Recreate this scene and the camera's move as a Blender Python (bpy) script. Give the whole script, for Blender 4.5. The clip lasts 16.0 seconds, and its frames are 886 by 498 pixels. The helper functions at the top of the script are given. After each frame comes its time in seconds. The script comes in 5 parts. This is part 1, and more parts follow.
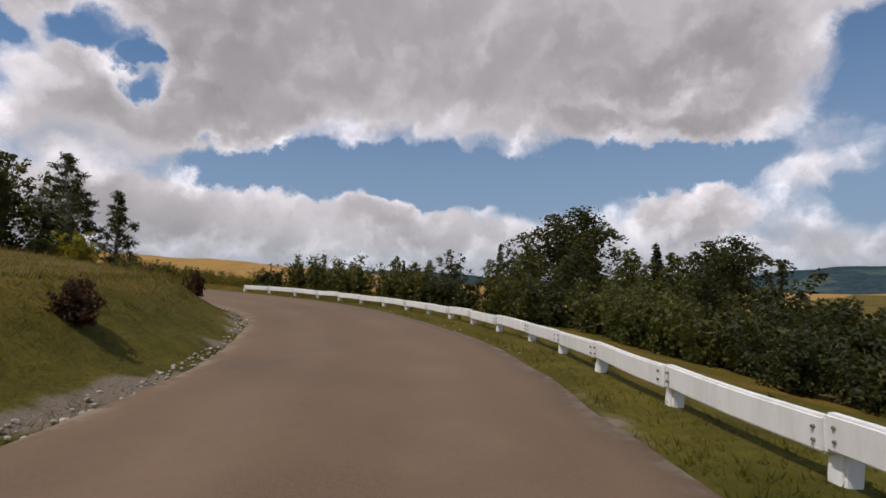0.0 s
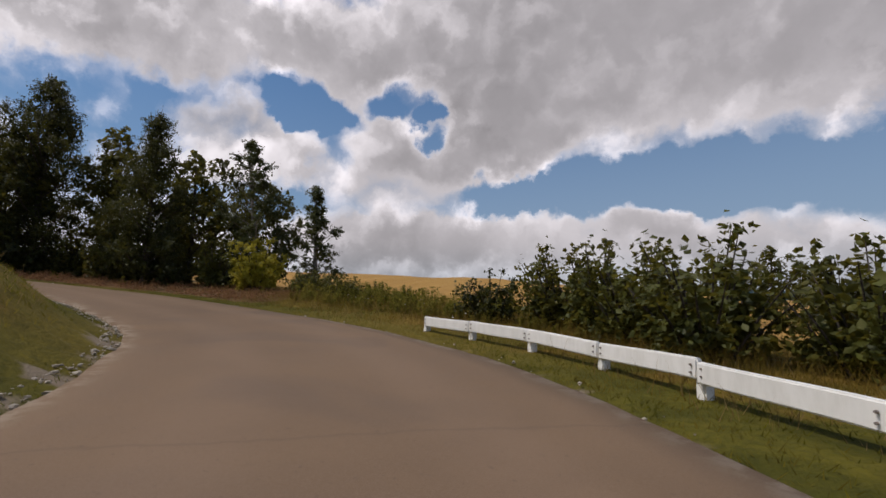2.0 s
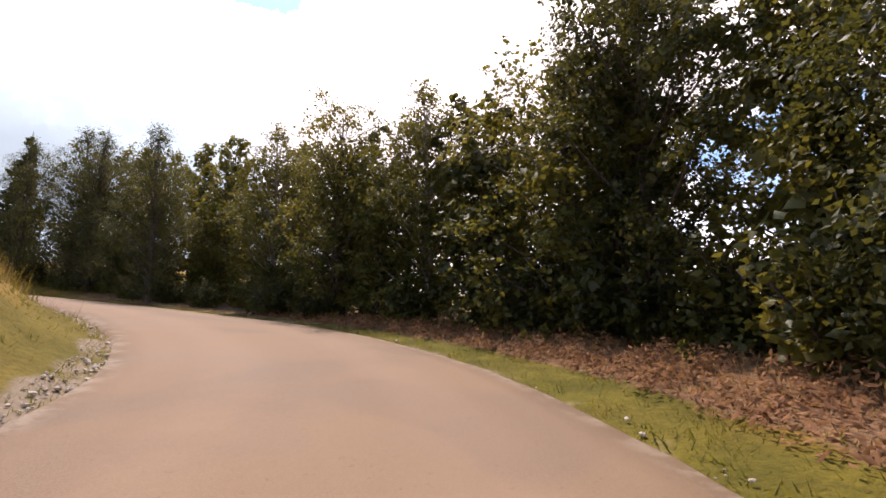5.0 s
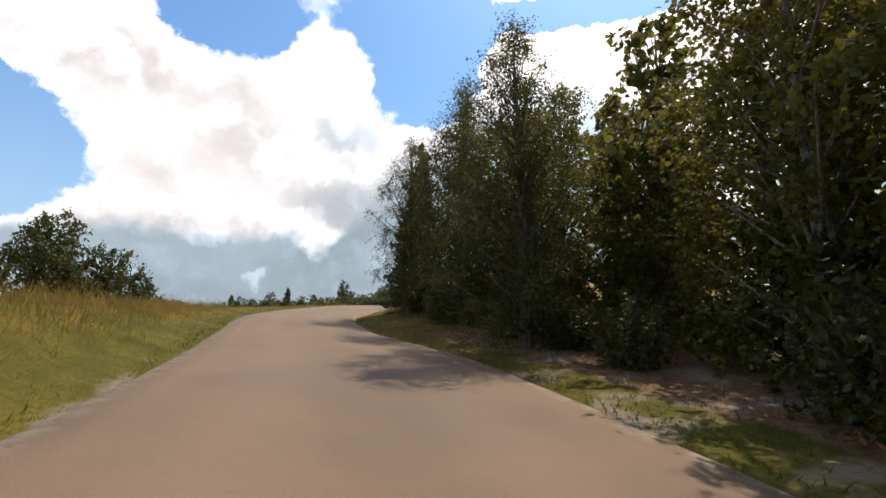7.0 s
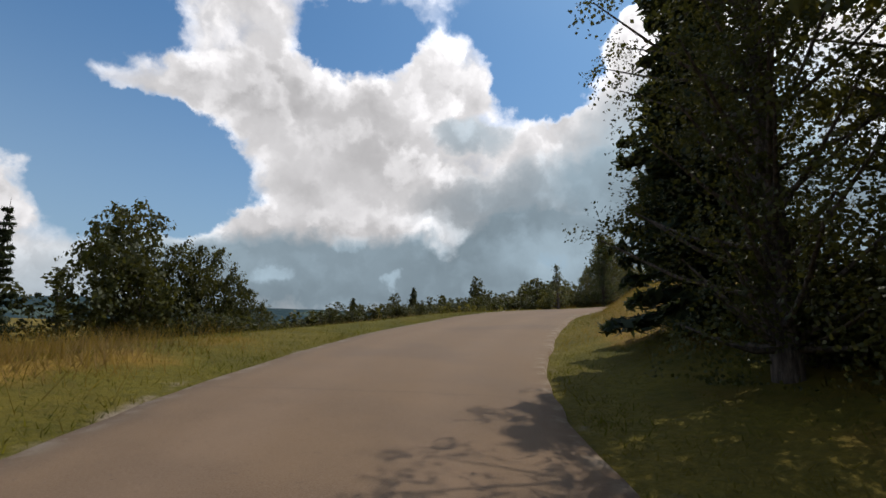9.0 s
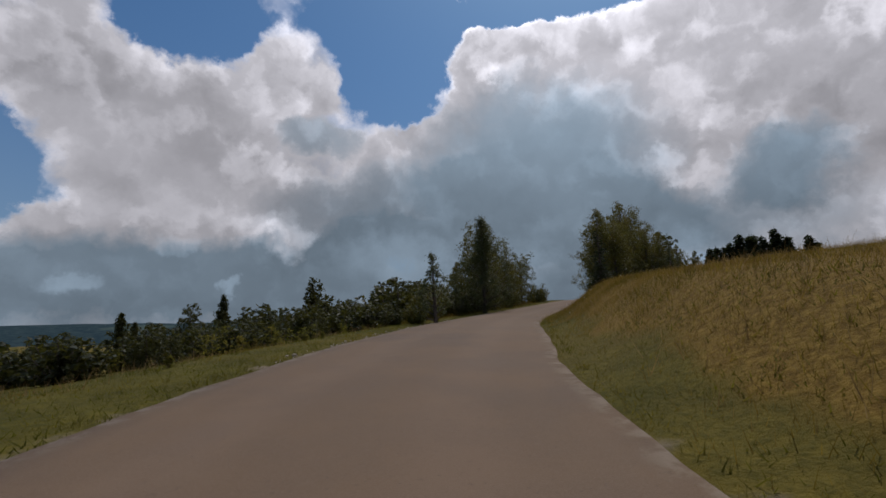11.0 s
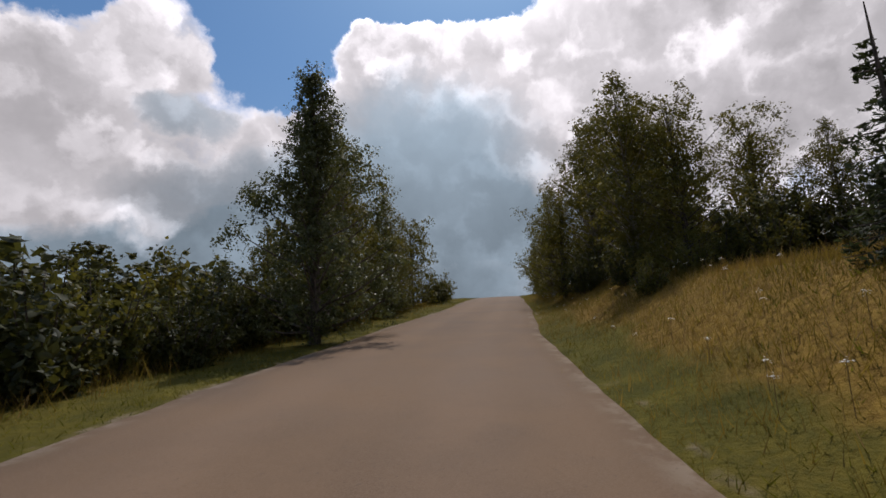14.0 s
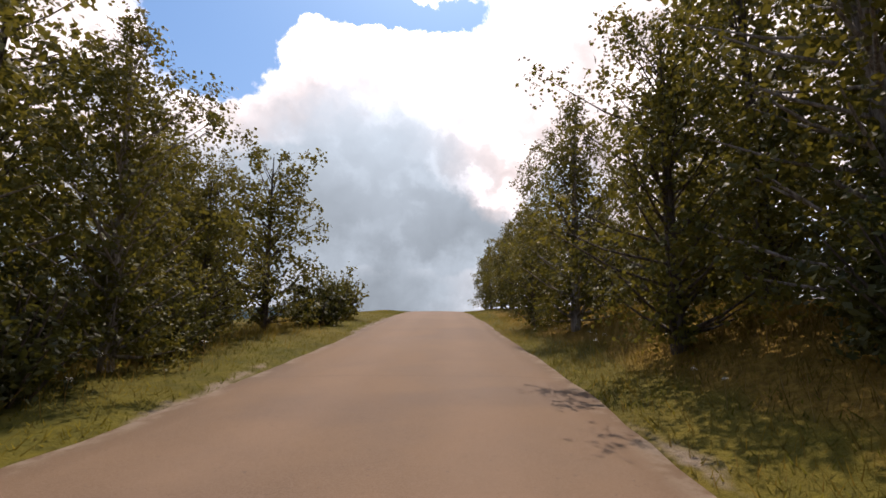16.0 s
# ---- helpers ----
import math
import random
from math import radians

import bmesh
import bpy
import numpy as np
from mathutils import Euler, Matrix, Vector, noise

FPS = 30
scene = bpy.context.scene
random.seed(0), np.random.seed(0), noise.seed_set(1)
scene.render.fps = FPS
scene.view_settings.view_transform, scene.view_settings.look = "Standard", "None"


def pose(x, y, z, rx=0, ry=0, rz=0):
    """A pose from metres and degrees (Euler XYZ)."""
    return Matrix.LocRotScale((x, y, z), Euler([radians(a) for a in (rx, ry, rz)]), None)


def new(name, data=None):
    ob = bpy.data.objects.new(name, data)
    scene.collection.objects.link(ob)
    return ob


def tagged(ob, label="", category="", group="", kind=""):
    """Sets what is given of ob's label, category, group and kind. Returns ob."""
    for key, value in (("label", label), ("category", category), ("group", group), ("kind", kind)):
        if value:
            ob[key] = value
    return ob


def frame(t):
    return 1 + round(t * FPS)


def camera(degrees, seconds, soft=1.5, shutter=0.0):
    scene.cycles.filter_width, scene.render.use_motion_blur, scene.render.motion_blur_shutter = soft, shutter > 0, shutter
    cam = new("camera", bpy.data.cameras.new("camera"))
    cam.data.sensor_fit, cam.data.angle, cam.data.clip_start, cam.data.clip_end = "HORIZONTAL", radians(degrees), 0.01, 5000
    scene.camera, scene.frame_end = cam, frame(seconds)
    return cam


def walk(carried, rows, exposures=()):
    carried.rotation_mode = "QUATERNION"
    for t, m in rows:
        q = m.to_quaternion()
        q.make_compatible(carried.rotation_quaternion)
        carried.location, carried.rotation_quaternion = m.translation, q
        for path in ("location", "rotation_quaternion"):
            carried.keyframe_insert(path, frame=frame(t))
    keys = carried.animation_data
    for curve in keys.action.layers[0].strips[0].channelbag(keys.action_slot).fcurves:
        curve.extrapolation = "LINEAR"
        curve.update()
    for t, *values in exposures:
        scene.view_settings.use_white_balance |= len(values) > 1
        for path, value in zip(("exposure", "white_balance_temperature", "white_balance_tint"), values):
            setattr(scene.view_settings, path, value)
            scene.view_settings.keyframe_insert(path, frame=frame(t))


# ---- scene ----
cam = camera(87.0, 16.0, soft=1.6)
PATH = [
    (0.0, pose(0.193, 0.259, 1.305, 95.46, 0, 1.23) @ pose(0, 0, 0, 0, 0, 0.57)),
    (0.5, pose(-0.278, 5.643, 1.399, 95.59, 0, 6.68) @ pose(0, 0, 0, 0, 0, 0.60)),
    (1.0, pose(-1.331, 10.501, 1.528, 95.91, 0, 13.93) @ pose(0, 0, 0, 0, 0, 0.59)),
    (1.5, pose(-2.994, 14.841, 1.692, 96.73, 0, 23.25) @ pose(0, 0, 0, 0, 0, 0.85)),
    (2.0, pose(-5.274, 18.627, 1.884, 97.53, 0, 33.53) @ pose(0, 0, 0, 0, 0, 0.58)),
    (2.5, pose(-8.131, 21.804, 2.090, 97.94, 0, 45.29) @ pose(0, 0, 0, 0, 0, 0.18)),
    (3.0, pose(-11.455, 24.347, 2.333, 99.05, 0, 56.78) @ pose(0, 0, 0, 0, 0, 0.21)),
    (3.5, pose(-15.206, 26.197, 2.632, 99.32, 0, 69.07) @ pose(0, 0, 0, 0, 0, -0.04)),
    (4.0, pose(-19.238, 27.270, 2.987, 100.11, 0, 81.98) @ pose(0, 0, 0, 0, 0, 0.66)),
    (4.5, pose(-23.311, 27.410, 3.366, 100.10, 0, 94.89) @ pose(0, 0, 0, 0, 0, 0.58)),
    (5.0, pose(-27.167, 26.593, 3.756, 100.66, 0, 108.87) @ pose(0, 0, 0, 0, 0, 0.63)),
    (5.5, pose(-30.601, 24.934, 4.152, 101.01, 0, 122.26) @ pose(0, 0, 0, 0, 0, 0.75)),
    (6.0, pose(-33.470, 22.589, 4.549, 101.13, 0, 135.37) @ pose(0, 0, 0, 0, 0, 0.99)),
    (6.5, pose(-35.695, 19.712, 4.940, 101.06, 0, 147.86) @ pose(0, 0, 0, 0, 0, 1.39)),
    (7.0, pose(-37.260, 16.442, 5.321, 100.83, 0, 159.02) @ pose(0, 0, 0, 0, 0, 1.92)),
    (7.5, pose(-38.216, 12.896, 5.688, 100.54, 0, 168.02) @ pose(0, 0, 0, 0, 0, 2.47)),
    (8.0, pose(-38.696, 9.177, 6.040, 100.30, 0, 174.19) @ pose(0, 0, 0, 0, 0, 2.79)),
    (8.5, pose(-38.941, 5.375, 6.383, 100.09, 0, 176.04) @ pose(0, 0, 0, 0, 0, 2.42)),
    (9.0, pose(-39.170, 1.554, 6.718, 100.00, 0, 174.73) @ pose(0, 0, 0, 0, 0, 1.73)),
    (9.5, pose(-39.566, -2.242, 7.052, 100.02, 0, 171.16) @ pose(0, 0, 0, 0, 0, 0.92)),
    (10.0, pose(-40.259, -5.987, 7.392, 100.09, 0, 166.24) @ pose(0, 0, 0, 0, 0, 0.08)),
    (10.5, pose(-41.325, -9.664, 7.747, 100.21, 0, 160.98) @ pose(0, 0, 0, 0, 0, -0.74)),
    (11.0, pose(-42.768, -13.264, 8.124, 100.49, 0, 156.11) @ pose(0, 0, 0, 0, 0, -1.53)),
    (11.5, pose(-44.481, -16.799, 8.517, 100.57, 0, 153.06) @ pose(0, 0, 0, 0, 0, -2.23)),
    (12.0, pose(-46.392, -20.275, 8.896, 100.33, 0, 150.83) @ pose(0, 0, 0, 0, 0, -0.98)),
    (12.5, pose(-48.475, -23.723, 9.229, 99.97, 0, 148.60) @ pose(0, 0, 0, 0, 0, -1.12)),
    (13.0, pose(-50.720, -27.175, 9.503, 99.70, 0, 146.33) @ pose(0, 0, 0, 0, 0, -1.55)),
    (13.5, pose(-53.159, -30.588, 9.767, 99.15, 0, 144.02) @ pose(0, 0, 0, 0, 0, -2.11)),
    (14.0, pose(-55.654, -33.885, 10.054, 99.50, 0, 141.72) @ pose(0, 0, 0, 0, 0, -2.65)),
    (14.5, pose(-58.210, -36.981, 10.358, 99.49, 0, 138.48) @ pose(0, 0, 0, 0, 0, -2.61)),
    (15.0, pose(-60.825, -39.884, 10.677, 99.75, 0, 135.22) @ pose(0, 0, 0, 0, 0, -1.71)),
    (15.5, pose(-63.481, -42.623, 11.008, 100.04, 0, 134.39) @ pose(0, 0, 0, 0, 0, -0.72)),
    (16.0, pose(-66.177, -45.206, 11.350, 100.32, 0, 133.57) @ pose(0, 0, 0, 0, 0, 0.26)),
]

# seconds, stops, kelvin, tint
EXPOSURES = [(0.0, -0.55, 6400, 15), (2.0, -0.58, 6450, 15), (3.5, 0.05, 6600, 18), (4.2, 0.58, 6800, 22), (5.0, 0.98, 6950, 25), (6.3, 0.72, 6800, 18), (7.5, 0.22, 6600, 9),
             (8.5, -0.1, 6500, 8), (10.0, -0.75, 6200, 11), (11.0, -1.0, 6100, 13), (12.5, -0.95, 6100, 15), (13.8, -0.62, 6350, 15), (15.0, -0.1, 6600, 18), (16.0, 0.22, 7000, 22)]
walk(cam, PATH, EXPOSURES)

# ---- world and sun ----
SUN_TURN, SUN_HEIGHT = 131.0, 60.0          # degrees left of +y, degrees above the horizon
SUN_WAY = Vector((-math.sin(radians(SUN_TURN)) * math.cos(radians(SUN_HEIGHT)),
                  math.cos(radians(SUN_TURN)) * math.cos(radians(SUN_HEIGHT)), math.sin(radians(SUN_HEIGHT))))
world = bpy.data.worlds.new("sky")
scene.world = world
world.use_nodes = True


class Nodes:
    """A small helper to write node trees."""

    def __init__(self, tree):
        self.tree = tree
        tree.nodes.clear()

    def add(self, kind, inputs=None, **settings):
        n = self.tree.nodes.new(kind)
        for key, value in settings.items():
            setattr(n, key, value)
        for key, value in (inputs or {}).items():
            self.put(n.inputs[key], value)
        return n

    def put(self, socket, value):
        if isinstance(value, bpy.types.NodeSocket):
            self.tree.links.new(value, socket)
        elif isinstance(value, bpy.types.Node):
            self.tree.links.new(value.outputs[0], socket)
        else:
            socket.default_value = value

    def math(self, op, a, b=0.0, c=0.0, clamp=False):
        return self.add("ShaderNodeMath", {0: a, 1: b, 2: c}, operation=op, use_clamp=clamp).outputs[0]

    def vec(self, op, a, b=(0, 0, 0)):
        n = self.add("ShaderNodeVectorMath", {0: a, 1: b}, operation=op)
        return n.outputs["Value"] if op in ("DOT_PRODUCT", "LENGTH", "DISTANCE") else n.outputs[0]

    def scale(self, a, k):
        n = self.add("ShaderNodeVectorMath", {0: a}, operation="SCALE")
        self.put(n.inputs["Scale"], k)
        return n.outputs[0]

    def noise(self, where, size, detail=4.0, rough=0.55, warp=0.0, colour=False):
        n = self.add("ShaderNodeTexNoise", {"Vector": where, "Scale": size, "Detail": detail, "Roughness": rough, "Distortion": warp})
        return n.outputs["Color" if colour else "Fac"]

    def ramp(self, value, low, high, a=0.0, b=1.0):
        n = self.add("ShaderNodeMapRange", {"Value": value, "From Min": low, "From Max": high, "To Min": a, "To Max": b}, interpolation_type="SMOOTHSTEP")
        return n.outputs[0]

    def mix(self, fac, a, b, kind="MIX"):
        n = self.add("ShaderNodeMix", data_type="RGBA", blend_type=kind)
        self.put(n.inputs[0], fac)
        self.put(n.inputs[6], a if not isinstance(a, tuple) or len(a) == 4 else (*a, 1))
        self.put(n.inputs[7], b if not isinstance(b, tuple) or len(b) == 4 else (*b, 1))
        return n.outputs[2]


def way(turn, height):
    """The direction turn degrees left of +y and height degrees up."""
    a, b = radians(turn), radians(height)
    return (-math.sin(a) * math.cos(b), math.cos(a) * math.cos(b), math.sin(b))

# clouds and gaps between them: turn, height, half width, half height (degrees), amount
EAST = [(-46, 17.3, 11.6, 10.3, -1.1), (-28, 21.5, 11.8, 4.4, 1.2), (-41, 13.9, 7.2, 4.0, 1.1), (-27, 9.9, 5.0, 3.4, 1.1), (-52, 8.7, 6.9, 4.4, 1.1), (-46, 29.1, 15.6, 4.4, 1), (-3, 30.8, 38.6, 10.0, 1), (29, 31.9, 16.2, 6.9, 0.9), (-22, 20.1, 13.7, 4.4, 0.8), (6, 14.4, 15.8, 3.1, -1), (-23, 14.8, 11.0, 2.7, -0.9), (26, 14.0, 4.8, 2.4, -0.78), (22, 8.7, 29.9, 3.1, 0.75), (10, 10.4, 3.7, 2.8, 0.6)]
NORTH = [(49, 29.2, 6.9, 5.6, 0.9), (29, 20.7, 9.3, 5.3, 1), (39, 20.8, 5.6, 3.7, 0.6), (58, 18.2, 8.1, 4.4, 1), (36, 15.7, 11.8, 3.1, 0.7), (38, 25.6, 5.5, 2.7, -1.55), (35, 21.5, 2.7, 3.6, -1.8), (51, 23.9, 3.1, 2.7, -0.9), (41, 8.3, 13.7, 4.4, 0.7), (108, 26.9, 18.7, 11.8, 1), (79, 32.5, 10.6, 6.9, 0.7), (69, 32.8, 4.1, 3.4, -0.67), (121, 30.9, 4.1, 2.7, -0.56), (124, 27.2, 34.9, 16.2, 1)]
NORTH2 = [(81, 29.4, 16.2, 6.9, 1), (102, 26.2, 8.7, 6.2, 0.9), (90, 20.1, 3.7, 5.3, 1), (64, 29.0, 9.3, 5.0, 0.8), (11, 30.7, 23.7, 8.7, 0.8), (51, 22.9, 4.1, 1.8, -0.9), (35, 20.3, 1.6, 1.5, -0.56), (27, 21.4, 6.9, 5.0, 0.8)]
SOUTH = [(-150, 25.2, 7.2, 2.6, 1), (-160, 30.3, 7.5, 5.6, 1), (-168, 22.9, 10.6, 7.5, 1), (-179, 25.7, 10.0, 5.6, 0.9), (171, 30.0, 6.9, 4.0, 1), (-178, 15.0, 16.2, 5.0, 0.8), (-162, 11.7, 4.4, 1.9, 0.7), (-175, 8.7, 18.7, 4.4, 0.45), (-139, 12.8, 6.6, 3.4, 1.1), (-134, 4.9, 8.1, 4.4, 0.7), (-148, 16.7, 8.2, 5.8, -1.3), (-133, 22.3, 9.6, 7.5, -1.3), (-176, 33.8, 5.5, 2.4, -0.6), (162, 34.8, 6.2, 4.1, -0.9)]
WEST = [(-144, 29.5, 7.5, 4.8, -1.5), (-155, 16.2, 7.5, 5.5, -1), (-173, 32.6, 6.2, 3.4, -0.55), (162, 33.7, 6.2, 7.5, -0.78), (141, 37.1, 13.7, 2.1, -0.78), (162, 32.4, 5.1, 6.5, -1.3), (-152, 15.7, 8.2, 7.5, -1), (-171, 34.0, 4.1, 2.7, -0.4), (143, 37.2, 11.0, 1.9, -0.9), (155, 24.2, 6.9, 2.2, 0.8), (144, 32.9, 10.0, 2.8, 1), (143, 24.6, 9.3, 8.1, 0.9), (127, 31.2, 5.0, 5.3, 1), (122, 24.3, 6.9, 6.9, 1), (116, 17.5, 5.6, 5.6, 0.9), (103, 25.8, 8.1, 9.3, 0.6), (150, 14.3, 31.1, 5.0, 0.6), (166, 17.8, 13.7, 5.6, 0.7), (-172, 8.5, 18.7, 4.4, 0.5)]
GREY = [(174, 29.3, 3.7, 2.2, 0.5), (-168, 21.0, 7.5, 4.4, 0.45), (171, 23.1, 3.7, 1.9, 0.5), (0, 29.5, 42.0, 11.0, 0.75), (34, 15.8, 6.9, 2.5, 0.9), (23, 21.9, 3.1, 3.1, 0.5), (18, 8.8, 28.0, 3.1, 0.7), (39, 14.2, 6.9, 2.5, 0.8), (129, 23.1, 3.7, 1.9, 0.6), (-174, 17.2, 7.5, 3.7, 0.45), (125, 27.2, 2.2, 2.5, 0.5), (118, 24.6, 2.5, 2.5, 0.5)]
PUFF = [(176, 11.1, 4.7, 1.7, 0.9), (-173, 10.5, 2.0, 1.5, 0.9), (-165, 5.7, 2.5, 1.2, 0.8), (-179, 5.8, 1.2, 0.9, 0.9), (-162, 11.7, 3.7, 1.2, 0.7), (10, 10.7, 4.4, 3.1, 0.7), (-28, 21.5, 9.3, 2.8, 0.8)]
VEIL = [(144, 20.3, 12.5, 8.1, 1), (-174, 6.3, 26.2, 4.4, 0.7), (155, 15.0, 18.7, 5.6, 0.8), (118, 15.9, 4.7, 3.4, 1), (134, 11.8, 18.7, 3.7, 0.7), (172, 23.5, 4.4, 1.7, 0.6), (-175, 6.9, 21.8, 3.7, 0.6), (140, 8.9, 14.3, 8.1, 0.9), (162, 9.2, 8.7, 4.4, 1.2)]


def build_sky():
    w = Nodes(world.node_tree)
    raw = w.vec("NORMALIZE", w.add("ShaderNodeTexCoord").outputs["Generated"])
    # curls at two sizes break up the outlines
    curl = w.vec("SUBTRACT", w.noise(raw, 5.0, 2, 0.5, 0, True), (0.5, 0.5, 0.5))
    fine = w.vec("SUBTRACT", w.noise(raw, 17.0, 5, 0.6, 0, True), (0.5, 0.5, 0.5))
    where = w.vec("ADD", w.vec("ADD", raw, w.scale(curl, 0.09)), w.scale(fine, 0.09))
    height = w.add("ShaderNodeSeparateXYZ", {0: raw}).outputs[2]

    def field(rows, start):
        total = start
        for turn, up, wide, tall, amount in rows:
            c = way(turn, up)
            off = w.vec("SUBTRACT", where, c)
            u = w.math("DIVIDE", w.vec("DOT_PRODUCT", off, way(turn + 90, 0)), math.sin(radians(min(wide, 80))))
            v = w.math("DIVIDE", w.vec("DOT_PRODUCT", off, way(turn, up + 90)), math.sin(radians(min(tall, 80))))
            d = w.math("ADD", w.math("MULTIPLY", u, u), w.math("MULTIPLY", v, v))
            ahead = w.ramp(w.vec("DOT_PRODUCT", raw, c), 0.2, 0.45)
            total = w.math("ADD", total, w.math("MULTIPLY", w.math("MULTIPLY", w.ramp(d, 0.0, 1.9, 1.0, 0.0), amount), ahead))
        return total

    def puffs(at):
        """The heaped surface of the clouds: rounded heaps upon larger swells."""
        swell = w.noise(at, 5.0, 5, 0.52)
        big = w.add("ShaderNodeTexVoronoi", {"Vector": at, "Scale": 12.0, "Smoothness": 0.6}, feature="SMOOTH_F1").outputs["Distance"]
        small = w.add("ShaderNodeTexVoronoi", {"Vector": at, "Scale": 27.0, "Smoothness": 0.5}, feature="SMOOTH_F1").outputs["Distance"]
        heap = w.math("ADD", w.math("MULTIPLY", big, -0.45), w.math("MULTIPLY", small, -0.13))
        return w.math("ADD", w.math("ADD", swell, heap), 0.26)

    start = w.ramp(w.noise(raw, 2.1, 3, 0.5), 0.35, 0.7, -0.12, 0.38)
    start = w.math("ADD", start, w.ramp(height, 0.05, 0.22, 0.9, 0.0))
    veil = w.math("MINIMUM", field(VEIL, w.ramp(height, 0.0, 0.16, 0.6, 0.0)), 1.0)
    amount = w.math("ADD", field(EAST + NORTH + NORTH2 + SOUTH + WEST, start), w.math("MULTIPLY", veil, 0.7))
    billow = puffs(where)
    depth = w.math("ADD", amount, w.math("MULTIPLY", w.math("SUBTRACT", billow, 0.45), 1.4))
    cover = w.ramp(depth, 0.06, 0.92)
    relief = w.math("SUBTRACT", billow, puffs(w.vec("ADD", where, w.scale(tuple(SUN_WAY), 0.035))))
    relief = w.math("ADD", w.math("MULTIPLY", w.math("MAXIMUM", relief, 0.0), 3.4), w.math("MULTIPLY", w.math("MINIMUM", relief, 0.0), 1.15))
    near_sun = w.vec("DOT_PRODUCT", raw, tuple(SUN_WAY))
    shine = w.ramp(near_sun, 0.55, 0.97)
    grey = w.math("MINIMUM", field(GREY, 0.0), 1.0)
    flat = w.math("SUBTRACT", 1.0, w.math("MULTIPLY", w.math("MAXIMUM", grey, veil), 0.8))
    skirt = w.ramp(depth, 0.45, 1.8, 1.0, 0.6)
    gain = w.math("MULTIPLY", w.math("MULTIPLY", flat, skirt), w.math("ADD", 0.75, w.math("MULTIPLY", shine, 0.7)))
    tone = w.math("ADD", 0.80, w.math("MULTIPLY", relief, gain))
    tone = w.math("ADD", tone, w.math("MULTIPLY", w.math("SUBTRACT", w.noise(where, 3.0, 3, 0.5), 0.5), 0.36))
    rim = w.math("MULTIPLY", w.ramp(w.math("ADD", amount, w.math("MULTIPLY", billow, 0.5)), 0.5, 1.1, 0.36, 0.0), flat)
    tone = w.math("ADD", tone, w.math("MULTIPLY", rim, w.math("ADD", 1.0, w.math("MULTIPLY", shine, 1.6))))
    tone = w.math("ADD", tone, w.math("ADD", w.math("MULTIPLY", shine, 0.42), w.ramp(near_sun, 0.88, 1.0, 0.0, 2.0)))
    tone = w.math("SUBTRACT", tone, w.math("ADD", w.math("MULTIPLY", grey, 0.06), w.math("MULTIPLY", veil, 0.19)))
    tone = w.math("ADD", tone, w.ramp(depth, 0.6, 2.0, 0.10, -0.14))
    tone = w.math("ADD", tone, w.math("MULTIPLY", w.ramp(w.math("ADD", field(PUFF, 0.0), w.math("MULTIPLY", w.math("SUBTRACT", billow, 0.45), 1.6)), 0.35, 1.4), 0.24))
    tone = w.math("MAXIMUM", w.math("ADD", w.math("MULTIPLY", w.math("SUBTRACT", tone, 0.82), 1.22), 0.81), 0.36)
    white = w.mix(veil, (0.99, 0.955, 0.965), (0.68, 0.86, 1.0))
    cloud = w.scale(white, tone)
    sky = w.add("ShaderNodeTexSky", sky_type="NISHITA", sun_disc=False, sun_elevation=radians(SUN_HEIGHT), sun_rotation=radians(-SUN_TURN))
    clear = w.mix(1.0, w.scale(sky.outputs[0], 0.125), (0.60, 0.91, 1.10), "MULTIPLY")
    haze = w.math("MULTIPLY", w.ramp(height, 0.05, 0.60, 0.80, 0.0), w.ramp(near_sun, -0.2, 0.7, 1.0, 0.6))
    below = w.mix(haze, clear, (0.38, 0.50, 0.64))
    back = w.add("ShaderNodeBackground", {"Color": w.mix(cover, below, cloud), "Strength": 1.0})
    w.add("ShaderNodeOutputWorld", {"Surface": back})


build_sky()

lamp = bpy.data.lights.new("sun", "SUN")
lamp.energy, lamp.angle, lamp.color = 3.6, radians(0.6), (1.0, 0.94, 0.84)
sun = new("sun", lamp)
sun.matrix_world = Matrix.Translation((0, 0, 60)) @ SUN_WAY.to_track_quat("Z", "Y").to_matrix().to_4x4()

# ---- materials ----
def material(name, build):
    m = bpy.data.materials.new(name)
    m.use_nodes = True
    n = Nodes(m.node_tree)
    surface = build(n)
    n.add("ShaderNodeOutputMaterial", {"Surface": surface})
    return m


def gloss(n, colour, rough=0.8, height=None, depth=0.02, metal=0.0, spec=0.4, extra=None):
    b = n.add("ShaderNodeBsdfPrincipled", {"Base Color": colour, "Roughness": rough, "Metallic": metal, "Specular IOR Level": spec, **(extra or {})})
    if height is not None:
        n.put(b.inputs["Normal"], n.add("ShaderNodeBump", {"Height": height, "Distance": depth, "Strength": 0.9}).outputs[0])
    return b


def place(n):
    return n.add("ShaderNodeNewGeometry").outputs["Position"]


